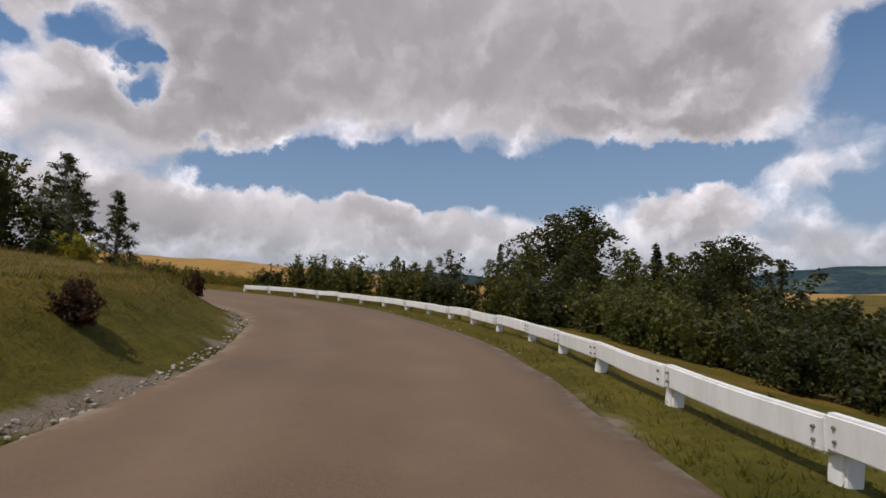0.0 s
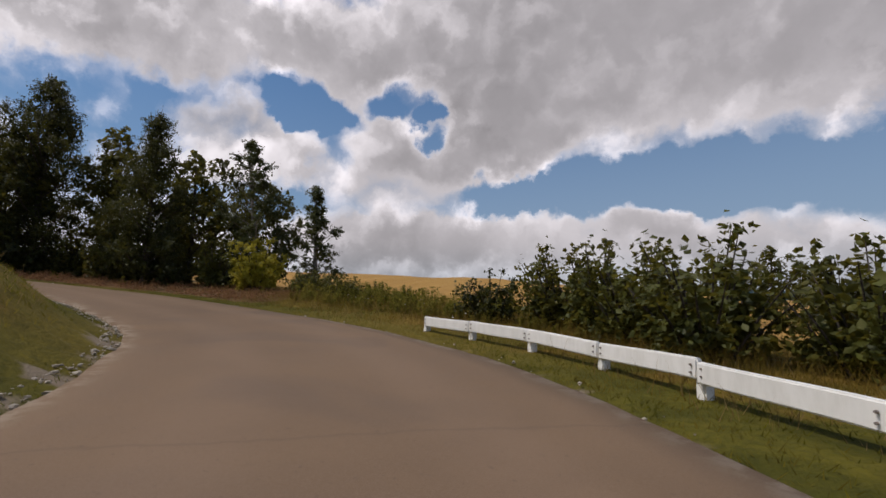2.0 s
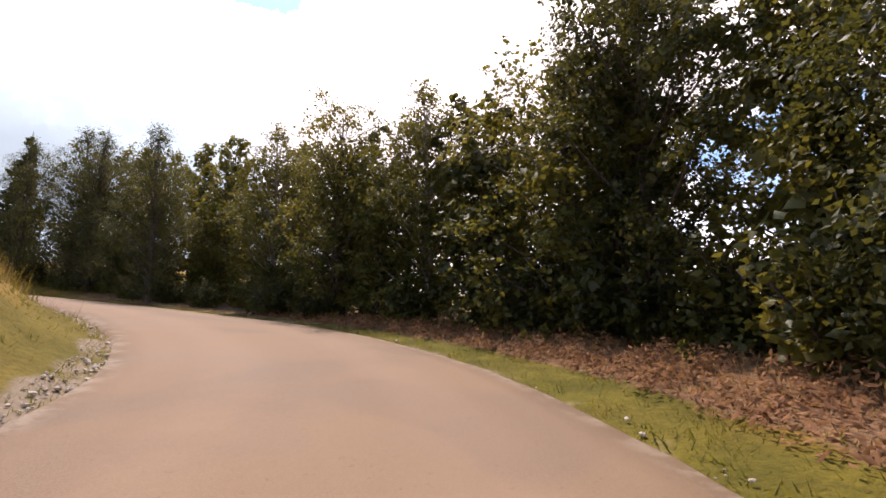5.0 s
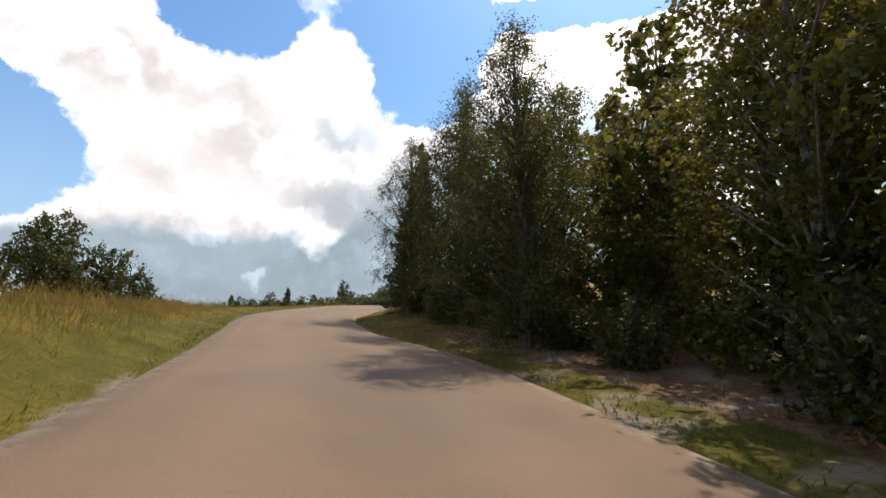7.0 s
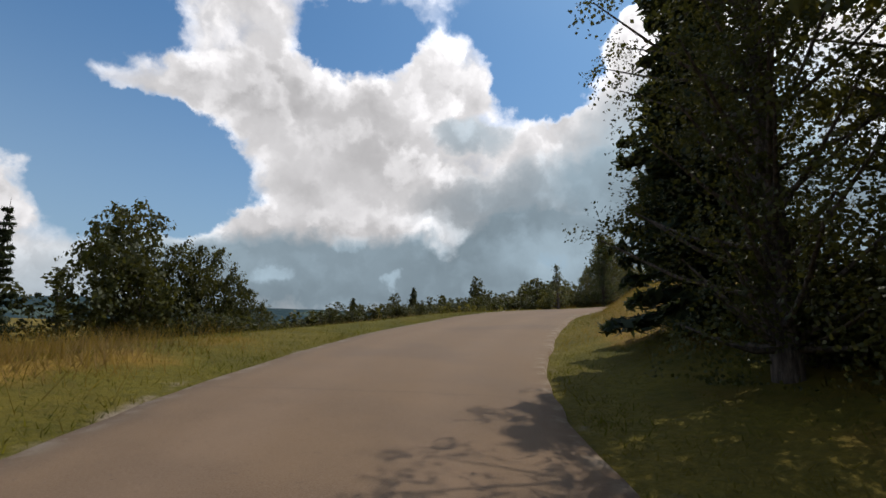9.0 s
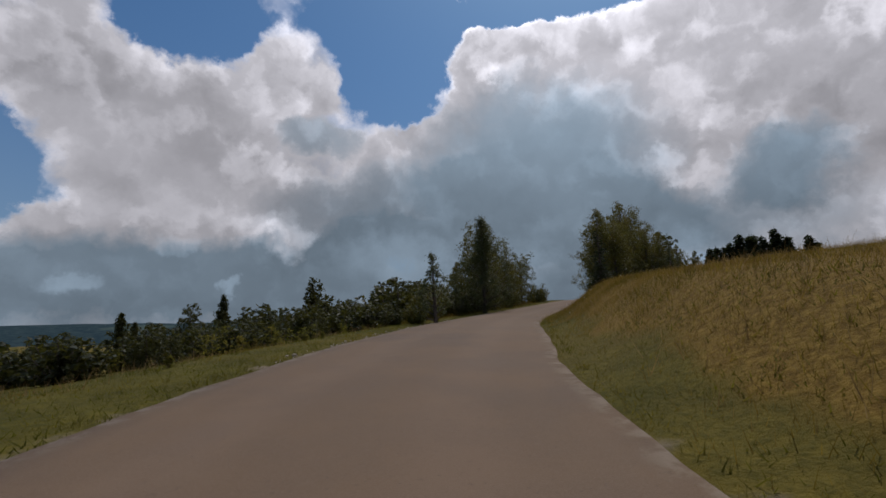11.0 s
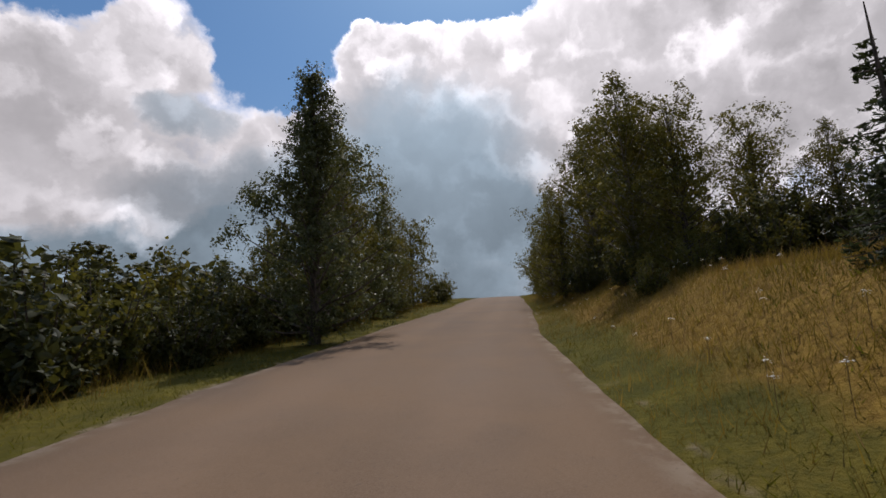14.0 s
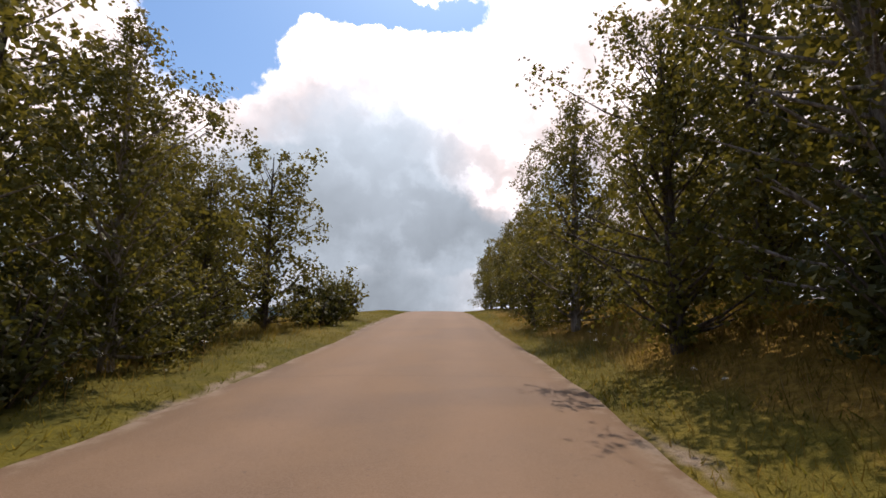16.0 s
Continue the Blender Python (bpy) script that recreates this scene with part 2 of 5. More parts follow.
def build_asphalt(n):
    p = place(n)
    grain = n.noise(p, 70, 3, 0.7)
    blotch = n.noise(p, 0.7, 5, 0.6)
    broad = n.noise(p, 0.12, 3, 0.5)
    patch = n.ramp(n.noise(p, 0.33, 2, 0.4, 0.4), 0.56, 0.66)
    colour = n.mix(n.ramp(blotch, 0.3, 0.7), (0.124, 0.077, 0.043), (0.170, 0.107, 0.061))
    colour = n.mix(n.ramp(broad, 0.35, 0.65, 0, 0.5), colour, (0.188, 0.120, 0.070))
    colour = n.mix(n.math("MULTIPLY", patch, 0.28), colour, (0.082, 0.062, 0.050))
    colour = n.mix(n.ramp(grain, 0.35, 0.75, 0, 0.45), colour, (0.230, 0.156, 0.105))
    # worn wheel tracks, a dusty edge and the seams of old repairs
    lane = n.add("ShaderNodeSeparateXYZ", {0: n.add("ShaderNodeUVMap", uv_map="lane").outputs[0]})
    sway = n.math("MULTIPLY", n.math("SUBTRACT", n.noise(p, 0.25, 2), 0.5), 0.12)
    u = n.math("ADD", lane.outputs[0], sway)
    for where in (0.30, 0.70):
        track = n.ramp(n.math("ABSOLUTE", n.math("SUBTRACT", u, where)), 0.02, 0.13, 0.30, 0.0)
        colour = n.mix(n.math("MULTIPLY", track, n.ramp(blotch, 0.3, 0.7, 0.4, 1.0)), colour, (0.225, 0.150, 0.100))
    rim = n.ramp(n.math("ABSOLUTE", n.math("SUBTRACT", lane.outputs[0], 0.5)), 0.44, 0.5)
    colour = n.mix(n.math("MULTIPLY", rim, n.ramp(n.noise(p, 3.0, 4, 0.65), 0.42, 0.62, 0.0, 0.8)), colour, (0.27, 0.21, 0.15))
    along = n.math("ADD", lane.outputs[1], n.math("MULTIPLY", n.noise(p, 1.3, 3), 0.35))
    seam = n.ramp(n.math("ABSOLUTE", n.math("SUBTRACT", n.math("FRACT", n.math("DIVIDE", along, 11.3)), 0.5)), 0.0, 0.005, 0.2, 0.0)
    colour = n.mix(seam, colour, (0.07, 0.052, 0.04))
    speck = n.ramp(n.noise(p, 16, 3, 0.75), 0.30, 0.38, 0.35, 0.0)
    colour = n.mix(speck, colour, (0.075, 0.055, 0.042))
    height = n.math("MULTIPLY", grain, 0.5)
    return gloss(n, colour, n.ramp(blotch, 0.2, 0.8, 0.75, 0.9), height, 0.008, spec=0.22)


def build_ground(n):
    p = place(n)
    cover = n.add("ShaderNodeVertexColor", layer_name="cover")
    part = n.add("ShaderNodeSeparateColor", {"Color": cover.outputs["Color"]})
    wheat, dry, grit = part.outputs[0], part.outputs[1], part.outputs[2]
    fine = n.noise(p, 9, 5, 0.7)
    mid = n.noise(p, 1.1, 4, 0.6)
    broad = n.noise(p, 0.09, 4, 0.55)
    green = n.mix(n.ramp(mid, 0.3, 0.7), (0.056, 0.053, 0.005), (0.118, 0.098, 0.010))
    green = n.mix(n.ramp(broad, 0.4, 0.65, 0, 0.55), green, (0.185, 0.122, 0.020))
    green = n.mix(n.ramp(fine, 0.35, 0.7, 0, 0.5), green, (0.036, 0.038, 0.005))
    ripe = n.mix(n.ramp(fine, 0.3, 0.7), (0.32, 0.175, 0.045), (0.42, 0.245, 0.070))
    ripe = n.mix(n.ramp(n.noise(n.vec("MULTIPLY", p, (1, 0.15, 1)), 0.5, 3), 0.4, 0.6, 0, 0.4), ripe, (0.27, 0.145, 0.038))
    litter = n.mix(n.ramp(fine, 0.3, 0.7), (0.085, 0.045, 0.025), (0.22, 0.125, 0.062))
    gravel = n.mix(n.noise(p, 30, 3, 0.8), (0.150, 0.112, 0.076), (0.25, 0.196, 0.138))
    edge = n.math("ADD", n.math("MULTIPLY", n.math("SUBTRACT", mid, 0.5), 0.9), 0.0)
    hay = n.mix(n.ramp(fine, 0.3, 0.7), (0.118, 0.066, 0.009), (0.245, 0.150, 0.026))
    patch = n.math("MULTIPLY", n.math("SUBTRACT", n.noise(p, 0.45, 5, 0.65), 0.5), 1.5)
    colour = n.mix(n.ramp(n.math("ADD", cover.outputs["Alpha"], patch), 0.35, 0.75), green, hay)
    colour = n.mix(n.ramp(n.math("ADD", dry, edge), 0.35, 0.65), colour, litter)
    colour = n.mix(n.ramp(wheat, 0.45, 0.55), colour, ripe)
    colour = n.mix(n.ramp(n.math("ADD", grit, edge), 0.4, 0.6), colour, gravel)
    return gloss(n, colour, 0.95, n.math("ADD", fine, n.math("MULTIPLY", mid, 2.0)), 0.05, spec=0.15)


def leaf_material(name, dark, light, warm, shine=0.45):
    def build(n):
        isle = n.add("ShaderNodeNewGeometry").outputs["Random Per Island"]
        own = n.add("ShaderNodeObjectInfo").outputs["Random"]
        broad = n.noise(n.add("ShaderNodeTexCoord").outputs["Object"], 0.55, 2)
        colour = n.mix(isle, dark, light)
        colour = n.mix(n.ramp(broad, 0.42, 0.72, 0, 0.6), colour, warm)
        colour = n.mix(n.math("MULTIPLY", own, 0.35), colour, tuple(0.6 * c for c in dark))
        face = gloss(n, colour, shine + 0.12, spec=0.3)
        thin = n.add("ShaderNodeBsdfTranslucent", {"Color": n.mix(0.5, colour, tuple(min(1, 2.0 * c) for c in warm))})
        return n.add("ShaderNodeMixShader", {0: 0.34, 1: face, 2: thin})
    return material(name, build)


def build_bark(dark, light):
    def build(n):
        p = n.add("ShaderNodeTexCoord").outputs["Object"]
        strip = n.noise(n.vec("MULTIPLY", p, (9, 9, 1.6)), 1.5, 5, 0.7)
        colour = n.mix(n.ramp(strip, 0.35, 0.68), dark, light)
        return gloss(n, colour, 0.9, strip, 0.03, spec=0.2)
    return build


def build_white_paint(n):
    p = place(n)
    own = n.add("ShaderNodeObjectInfo").outputs["Random"]
    rain = n.noise(n.vec("MULTIPLY", p, (2.5, 2.5, 0.7)), 2.2, 5, 0.65)
    chips = n.ramp(n.noise(p, 7, 5, 0.7), 0.70, 0.74)
    colour = n.mix(n.ramp(rain, 0.35, 0.75), (0.84, 0.82, 0.78), (0.72, 0.70, 0.65))
    colour = n.mix(n.math("MULTIPLY", own, 0.25), colour, (0.70, 0.69, 0.64))
    colour = n.mix(chips, colour, (0.30, 0.27, 0.23))
    return gloss(n, colour, 0.55, n.math("SUBTRACT", rain, chips), 0.004)


def build_stone(n):
    own = n.add("ShaderNodeNewGeometry").outputs["Random Per Island"]
    g = n.noise(place(n), 22, 4, 0.7)
    colour = n.mix(own, (0.30, 0.25, 0.19), (0.56, 0.48, 0.38))
    return gloss(n, n.mix(n.ramp(g, 0.3, 0.7, 0, 0.5), colour, (0.18, 0.15, 0.12)), 0.9, g, 0.01)


def build_hazy_woods(n):
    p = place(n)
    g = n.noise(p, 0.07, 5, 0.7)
    # the blue of distance haze is painted into the woods' green
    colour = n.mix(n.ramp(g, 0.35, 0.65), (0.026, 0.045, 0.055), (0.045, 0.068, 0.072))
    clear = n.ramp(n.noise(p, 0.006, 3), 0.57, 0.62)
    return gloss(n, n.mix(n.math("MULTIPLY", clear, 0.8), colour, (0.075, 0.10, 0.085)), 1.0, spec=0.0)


def blade_material(name, root, tip, pale):
    def build(n):
        isle = n.add("ShaderNodeNewGeometry").outputs["Random Per Island"]
        patch = n.noise(place(n), 0.5, 3)
        colour = n.mix(isle, root, tip)
        colour = n.mix(n.ramp(patch, 0.4, 0.65, 0, 0.75), colour, pale)
        soft = n.vec("NORMALIZE", n.vec("ADD", n.scale(n.add("ShaderNodeNewGeometry").outputs["Normal"], 0.35), (0, 0, 1)))
        face = gloss(n, colour, 0.8, spec=0.12, extra={"Normal": soft})
        thin = n.add("ShaderNodeBsdfTranslucent", {"Color": colour})
        return n.add("ShaderNodeMixShader", {0: 0.58, 1: face, 2: thin})
    return material(name, build)


ASPHALT = material("asphalt", build_asphalt)
GROUND = material("meadow", build_ground)
PAINT = material("white_paint", build_white_paint)
STONE = material("stone", build_stone)
HAZY_WOODS = material("hazy_woods", build_hazy_woods)
BARK = material("bark", build_bark((0.035, 0.028, 0.022), (0.13, 0.105, 0.085)))
PALE_BARK = material("pale_bark", build_bark((0.10, 0.085, 0.07), (0.34, 0.31, 0.27)))
LEAF_DARK = leaf_material("dark_leaf", (0.018, 0.024, 0.006), (0.056, 0.064, 0.013), (0.092, 0.083, 0.014))
LEAF_MID = leaf_material("green_leaf", (0.036, 0.046, 0.008), (0.104, 0.112, 0.018), (0.172, 0.136, 0.020))
LEAF_SILVER = leaf_material("aspen_leaf", (0.032, 0.044, 0.014), (0.095, 0.108, 0.040), (0.10, 0.10, 0.025), 0.3)
LEAF_YELLOW = leaf_material("yellow_leaf", (0.17, 0.17, 0.015), (0.40, 0.35, 0.03), (0.46, 0.37, 0.04))
NEEDLE = leaf_material("needle", (0.014, 0.024, 0.010), (0.040, 0.054, 0.022), (0.045, 0.052, 0.016), 0.6)
GRASS = blade_material("grass", (0.060, 0.064, 0.007), (0.135, 0.126, 0.012), (0.200, 0.148, 0.026))
HERB = blade_material("herb", (0.054, 0.053, 0.006), (0.120, 0.102, 0.011), (0.190, 0.130, 0.022))
TALL = blade_material("tall_grass", (0.11, 0.080, 0.011), (0.215, 0.150, 0.024), (0.28, 0.175, 0.036))
WEED = blade_material("weed", (0.080, 0.082, 0.012), (0.180, 0.165, 0.024), (0.230, 0.180, 0.034))
STRAW = blade_material("straw", (0.18, 0.12, 0.046), (0.32, 0.225, 0.095), (0.27, 0.165, 0.06))
FLOWER = material("white_flower", lambda n: gloss(n, n.mix(n.add("ShaderNodeNewGeometry").outputs["Random Per Island"], (0.62, 0.60, 0.50), (0.82, 0.80, 0.74)), 0.8))
BRACKEN = leaf_material("dead_bracken", (0.10, 0.045, 0.022), (0.27, 0.135, 0.065), (0.22, 0.12, 0.05), 0.85)
DRY_LEAF = leaf_material("withered_leaf", (0.040, 0.022, 0.012), (0.115, 0.062, 0.032), (0.14, 0.08, 0.034), 0.8)

# ---- the lie of the land ----
# the middle of the driven lane, from south of the bend up to the hilltop
LANE = [(2.0, -52.0, -1.1), (0.8, -24.0, -0.45), (0.19, 0.26, 0.07), (-1.33, 10.50, 0.29), (-5.27, 18.63, 0.65), (-11.45, 24.35, 1.10), (-19.24, 27.27, 1.75), (-27.17, 26.59, 2.52), (-33.47, 22.59, 3.31), (-37.26, 16.44, 4.09), (-38.70, 9.18, 4.81), (-39.17, 1.55, 5.48), (-40.26, -5.99, 6.16), (-42.77, -13.26, 6.89), (-46.39, -20.27, 7.66), (-50.72, -27.17, 8.27), (-55.65, -33.88, 8.82), (-60.83, -39.88, 9.44), (-66.18, -45.21, 10.12),
        (-81.0, -59.4, 11.95), (-95.5, -73.3, 13.25), (-110.0, -87.0, 13.75),
        (-132.0, -108.0, 13.2), (-175.0, -148.0, 8.0)]
# distance along the lane, left and right road edge
EDGES = [(-80, 3.0, 1.9), (0, 3.0, 1.88), (5, 2.97, 1.87), (10, 2.9, 2.08), (14, 2.88, 2.2), (19, 2.88, 2.35), (24, 3.15, 2.65), (28, 3.25, 2.72), (31, 3.15, 2.55),
         (33, 3.22, 2.25), (37, 3.45, 1.85), (40, 3.4, 1.92), (44, 3.1, 2.1), (48, 2.87, 2.2), (53, 2.86, 2.5), (56, 2.7, 2.75), (62, 2.65, 2.7), (68, 2.7, 2.3),
         (73, 2.6, 1.5), (79, 3.05, 1.15), (86, 3.45, 1.5), (91, 3.45, 1.5), (97, 3.6, 1.4), (105, 3.7, 1.6), (112, 3.9, 1.5), (118, 3.8, 1.55), (124, 3.5, 1.7),
         (129, 3.35, 1.6), (134, 2.92, 1.75), (138, 2.65, 1.77), (143, 2.55, 1.72), (160, 2.5, 1.7), (300, 2.6, 1.7)]
# distance along the lane; left bank height and slope beyond; right bank height and slope beyond
BANKS = [(-80, 1.2, 0.05, -0.2, -0.22), (0, 1.35, 0.06, -0.2, -0.22), (18, 1.2, 0.05, -0.2, -0.2), (26, 1.25, 0.04, 0.1, 0.02),
         (34, 1.35, 0.03, 0.3, 0.075), (44, 1.35, 0.03, 0.3, 0.085), (52, 1.5, 0.03, 0.2, 0.06), (60, 1.4, 0.02, 0.1, 0.05), (66, 0.85, -0.03, 0.1, 0.05), (70, 0.5, -0.06, 0.1, 0.05),
         (76, 0.25, -0.12, 0.1, 0.06), (86, 0.0, -0.17, 0.9, 0.12), (96, -0.1, -0.18, 1.5, 0.14), (112, -0.1, -0.17, 1.6, 0.14),
         (128, 0.0, -0.12, 1.2, 0.09), (150, 0.1, -0.06, 0.3, 0.03), (300, 0.0, -0.03, 0.0, -0.02)]


def smooth_line(knots, step=0.5):
    """Points of a rounded line through the knots, about step metres apart."""
    k = np.array(knots, float)
    k = np.vstack([2 * k[0] - k[1], k, 2 * k[-1] - k[-2]])
    out = []
    for a, b, c, d in zip(k, k[1:], k[2:], k[3:]):
        t1, t2, t3 = (max(np.linalg.norm(q - p), 1e-6) ** 0.5 for p, q in ((a, b), (b, c), (c, d)))
        m1 = t2 * ((b - a) / t1 - (c - a) / (t1 + t2) + (c - b) / t2)
        m2 = t2 * ((c - b) / t2 - (d - b) / (t2 + t3) + (d - c) / t3)
        for u in np.arange(0, 1, 0.4 * step / max(np.linalg.norm(c - b), step)):
            out.append((2 * u**3 - 3 * u**2 + 1) * b + (u**3 - 2 * u**2 + u) * m1 + (3 * u**2 - 2 * u**3) * c + (u**3 - u**2) * m2)
    out = np.array(out + [k[-2]])
    run = np.r_[0, np.cumsum(np.linalg.norm(np.diff(out, axis=0), axis=1))]
    even = np.linspace(0, run[-1], max(2, int(run[-1] / step) + 1))
    return np.stack([np.interp(even, run, out[:, c]) for c in range(out.shape[1])], 1)


LINE = smooth_line(LANE)
TANGENT = np.gradient(LINE[:, :2], axis=0)
TANGENT /= np.linalg.norm(TANGENT, axis=1)[:, None]
LEFT = np.stack([-TANGENT[:, 1], TANGENT[:, 0]], 1)
REACH = np.r_[0, np.cumsum(np.linalg.norm(np.diff(LINE[:, :2], axis=0), axis=1))]
REACH -= REACH[np.argmin(np.hypot(LINE[:, 0], LINE[:, 1]))]


def keyed(table, column, s):
    return np.interp(s, [r[0] for r in table], [r[column] for r in table])


EDGE_L, EDGE_R = keyed(EDGES, 1, REACH), keyed(EDGES, 2, REACH)
BANK = np.stack([keyed(BANKS, c, REACH) for c in (1, 2, 3, 4)], 1)


def lane_point(s, side=0.0, up=0.0):
    """The place s metres along the lane, side metres to its left."""
    x, y, z = (np.interp(s, REACH, LINE[:, c]) for c in range(3))
    lx, ly = (np.interp(s, REACH, LEFT[:, c]) for c in range(2))
    return Vector((x + lx * side, y + ly * side, z + up))


def ripple(x, y):
    """Gentle uneven ground."""
    return (0.5 * np.sin(x * 0.31 + 1.3 * np.sin(y * 0.17)) + 0.5 * np.sin(y * 0.37 + 1.1 * np.sin(x * 0.23 + 1.0))
            + 0.35 * np.sin(x * 0.9 + y * 0.7) * np.sin(y * 1.1 - x * 0.4))


def land(x, y):
    """Height of the ground, distance beyond the road edge (negative on the road), side (+1 left) and reach along the lane."""
    x, y = np.atleast_1d(np.asarray(x, float)), np.atleast_1d(np.asarray(y, float))
    z, out, side, reach = (np.zeros(len(x)) for _ in range(4))
    for a in range(0, len(x), 4000):
        px, py = x[a:a + 4000, None], y[a:a + 4000, None]
        d2 = (px - LINE[None, ::2, 0]) ** 2 + (py - LINE[None, ::2, 1]) ** 2
        near = np.argmin(d2, axis=1)
        n = near * 2
        dx, dy = px[:, 0] - LINE[n, 0], py[:, 0] - LINE[n, 1]
        lat = dx * LEFT[n, 0] + dy * LEFT[n, 1]
        along = dx * TANGENT[n, 0] + dy * TANGENT[n, 1]
        dist = np.sqrt(d2[np.arange(len(n)), near])
        s = REACH[n] + np.clip(along, -1, 1)
        sd = np.where(lat >= 0, 1.0, -1.0)
        beyond = dist - np.where(sd > 0, EDGE_L[n], EDGE_R[n])
        weight = 1 / (d2 + 0.3) ** 2.2
        weight /= weight.sum(1, keepdims=True)
        broad = (weight * LINE[None, ::2, 2]).sum(1)
        exact = np.interp(s, REACH, LINE[:, 2])
        u = np.clip(beyond / 6, 0, 1)
        base = exact + (broad - exact) * u * u * (3 - 2 * u)
        wide = 1 / (d2 + 30) ** 1.5
        wide /= wide.sum(1, keepdims=True)
        bank = wide @ BANK[::2]
        v = np.clip((beyond - 0.35) / np.where(sd > 0, 2.1, 2.8), 0, 1)
        far = np.clip(beyond - 2.2, 0, None)
        far = 60 * (1 - np.exp(-far / 60))
        rise = np.where(sd > 0, bank[:, 0] * v * v * (3 - 2 * v) + bank[:, 1] * far, bank[:, 2] * v * v * (3 - 2 * v) + bank[:, 3] * far)
        bumps = ripple(px[:, 0], py[:, 0]) * np.clip((beyond - 0.8) / 8, 0, 1) * (0.12 + np.clip(beyond / 400, 0, 3))
        u = np.clip((beyond - 8) / 30, 0, 1)
        hill = 3.7 * u * u * (3 - 2 * u) * np.exp(-((px[:, 0] + 54) ** 2 + (py[:, 0] - 98) ** 2) / (2 * 42.0**2))
        z[a:a + 4000] = base + rise + hill + bumps - 0.02 - 0.14 * np.clip((0.35 - beyond) / 0.7, 0, 1)
        out[a:a + 4000], side[a:a + 4000], reach[a:a + 4000] = beyond, sd, s
    return z, out, side, reach


def height_at(x, y):
    return float(land([x], [y])[0][0])


def mesh_object(name, verts, faces, mat, parent=None, smooth=False, label=""):
    me = bpy.data.meshes.new(name)
    me.from_pydata([tuple(map(float, v)) for v in verts], [], faces)
    if mat:
        me.materials.append(mat)
    if smooth:
        me.polygons.foreach_set("use_smooth", [True] * len(me.polygons))
    ob = new(name, me)
    ob.parent = parent
    return tagged(ob, label)


def spread(low, high, step, far):
    """Coordinates step apart between low and high, then ever wider out to far on both sides."""
    mid = list(np.arange(low, high + step, step))
    gap, a, b = step, [low], [mid[-1]]
    while b[-1] < far:
        gap *= 1.17
        b.append(b[-1] + gap)
        a.append(a[-1] - gap)
    return np.array(a[:0:-1] + mid + b[1:])


def build_ground_sheet():
    xs, ys = spread(-104, 22, 0.75, 2600), spread(-84, 46, 0.75, 2600)
    gx, gy = np.meshgrid(xs, ys, indexing="ij")
    z, out, side, reach = land(gx.ravel(), gy.ravel())
    verts = np.stack([gx.ravel(), gy.ravel(), z], 1)
    ny = len(ys)
    i, j = np.meshgrid(np.arange(len(xs) - 1), np.arange(ny - 1), indexing="ij")
    a = (i * ny + j).ravel()
    quads = np.stack([a, a + ny, a + ny + 1, a + 1], 1)
    me = bpy.data.meshes.new("ground")
    me.vertices.add(len(verts))
    me.vertices.foreach_set("co", verts.ravel())
    me.loops.add(quads.size)
    me.loops.foreach_set("vertex_index", quads.ravel())
    me.polygons.add(len(quads))
    me.polygons.foreach_set("loop_start", np.arange(0, quads.size, 4))
    me.polygons.foreach_set("use_smooth", np.ones(len(quads), bool))
    me.update()
    x, y = gx.ravel(), gy.ravel()
    right = side < 0
    wheat = right & (reach > 22) & (reach < 62) & (out > 8.0) & (y > 34) & (x > -110)
    litter = (right & (reach > 40) & (reach < 74) & (out > 1.0) & (out < 14)) * np.clip((out - 1.0) / 0.8, 0, 1)
    grit = np.clip(1 - np.abs(out - 0.15) / 0.55, 0, 1) * np.where(right, 0.50, np.where(reach < 62, 0.92, 0.60))
    yard = right & (reach > 58) & (reach < 70) & (out > -0.5) & (out < 9)
    straw = np.where(right, np.where((reach > 84) & (reach < 160), 0.90, 0.48), np.where(reach < 54, 0.46, np.where(reach < 84, 0.62, 0.30))) * np.clip((out - 0.5) / 1.2, 0, 1)
    cover = np.zeros((len(x), 4), np.float32)
    cover[:, 0], cover[:, 1], cover[:, 2], cover[:, 3] = wheat, litter, np.maximum(grit, 0.42 * yard), straw
    me.color_attributes.new("cover", "FLOAT_COLOR", "POINT").data.foreach_set("color", cover.ravel())
    me.materials.append(GROUND)
    return tagged(new("ground", me), "sloping meadow with verges, leaf litter and a ripe field", "ground", kind="structure")


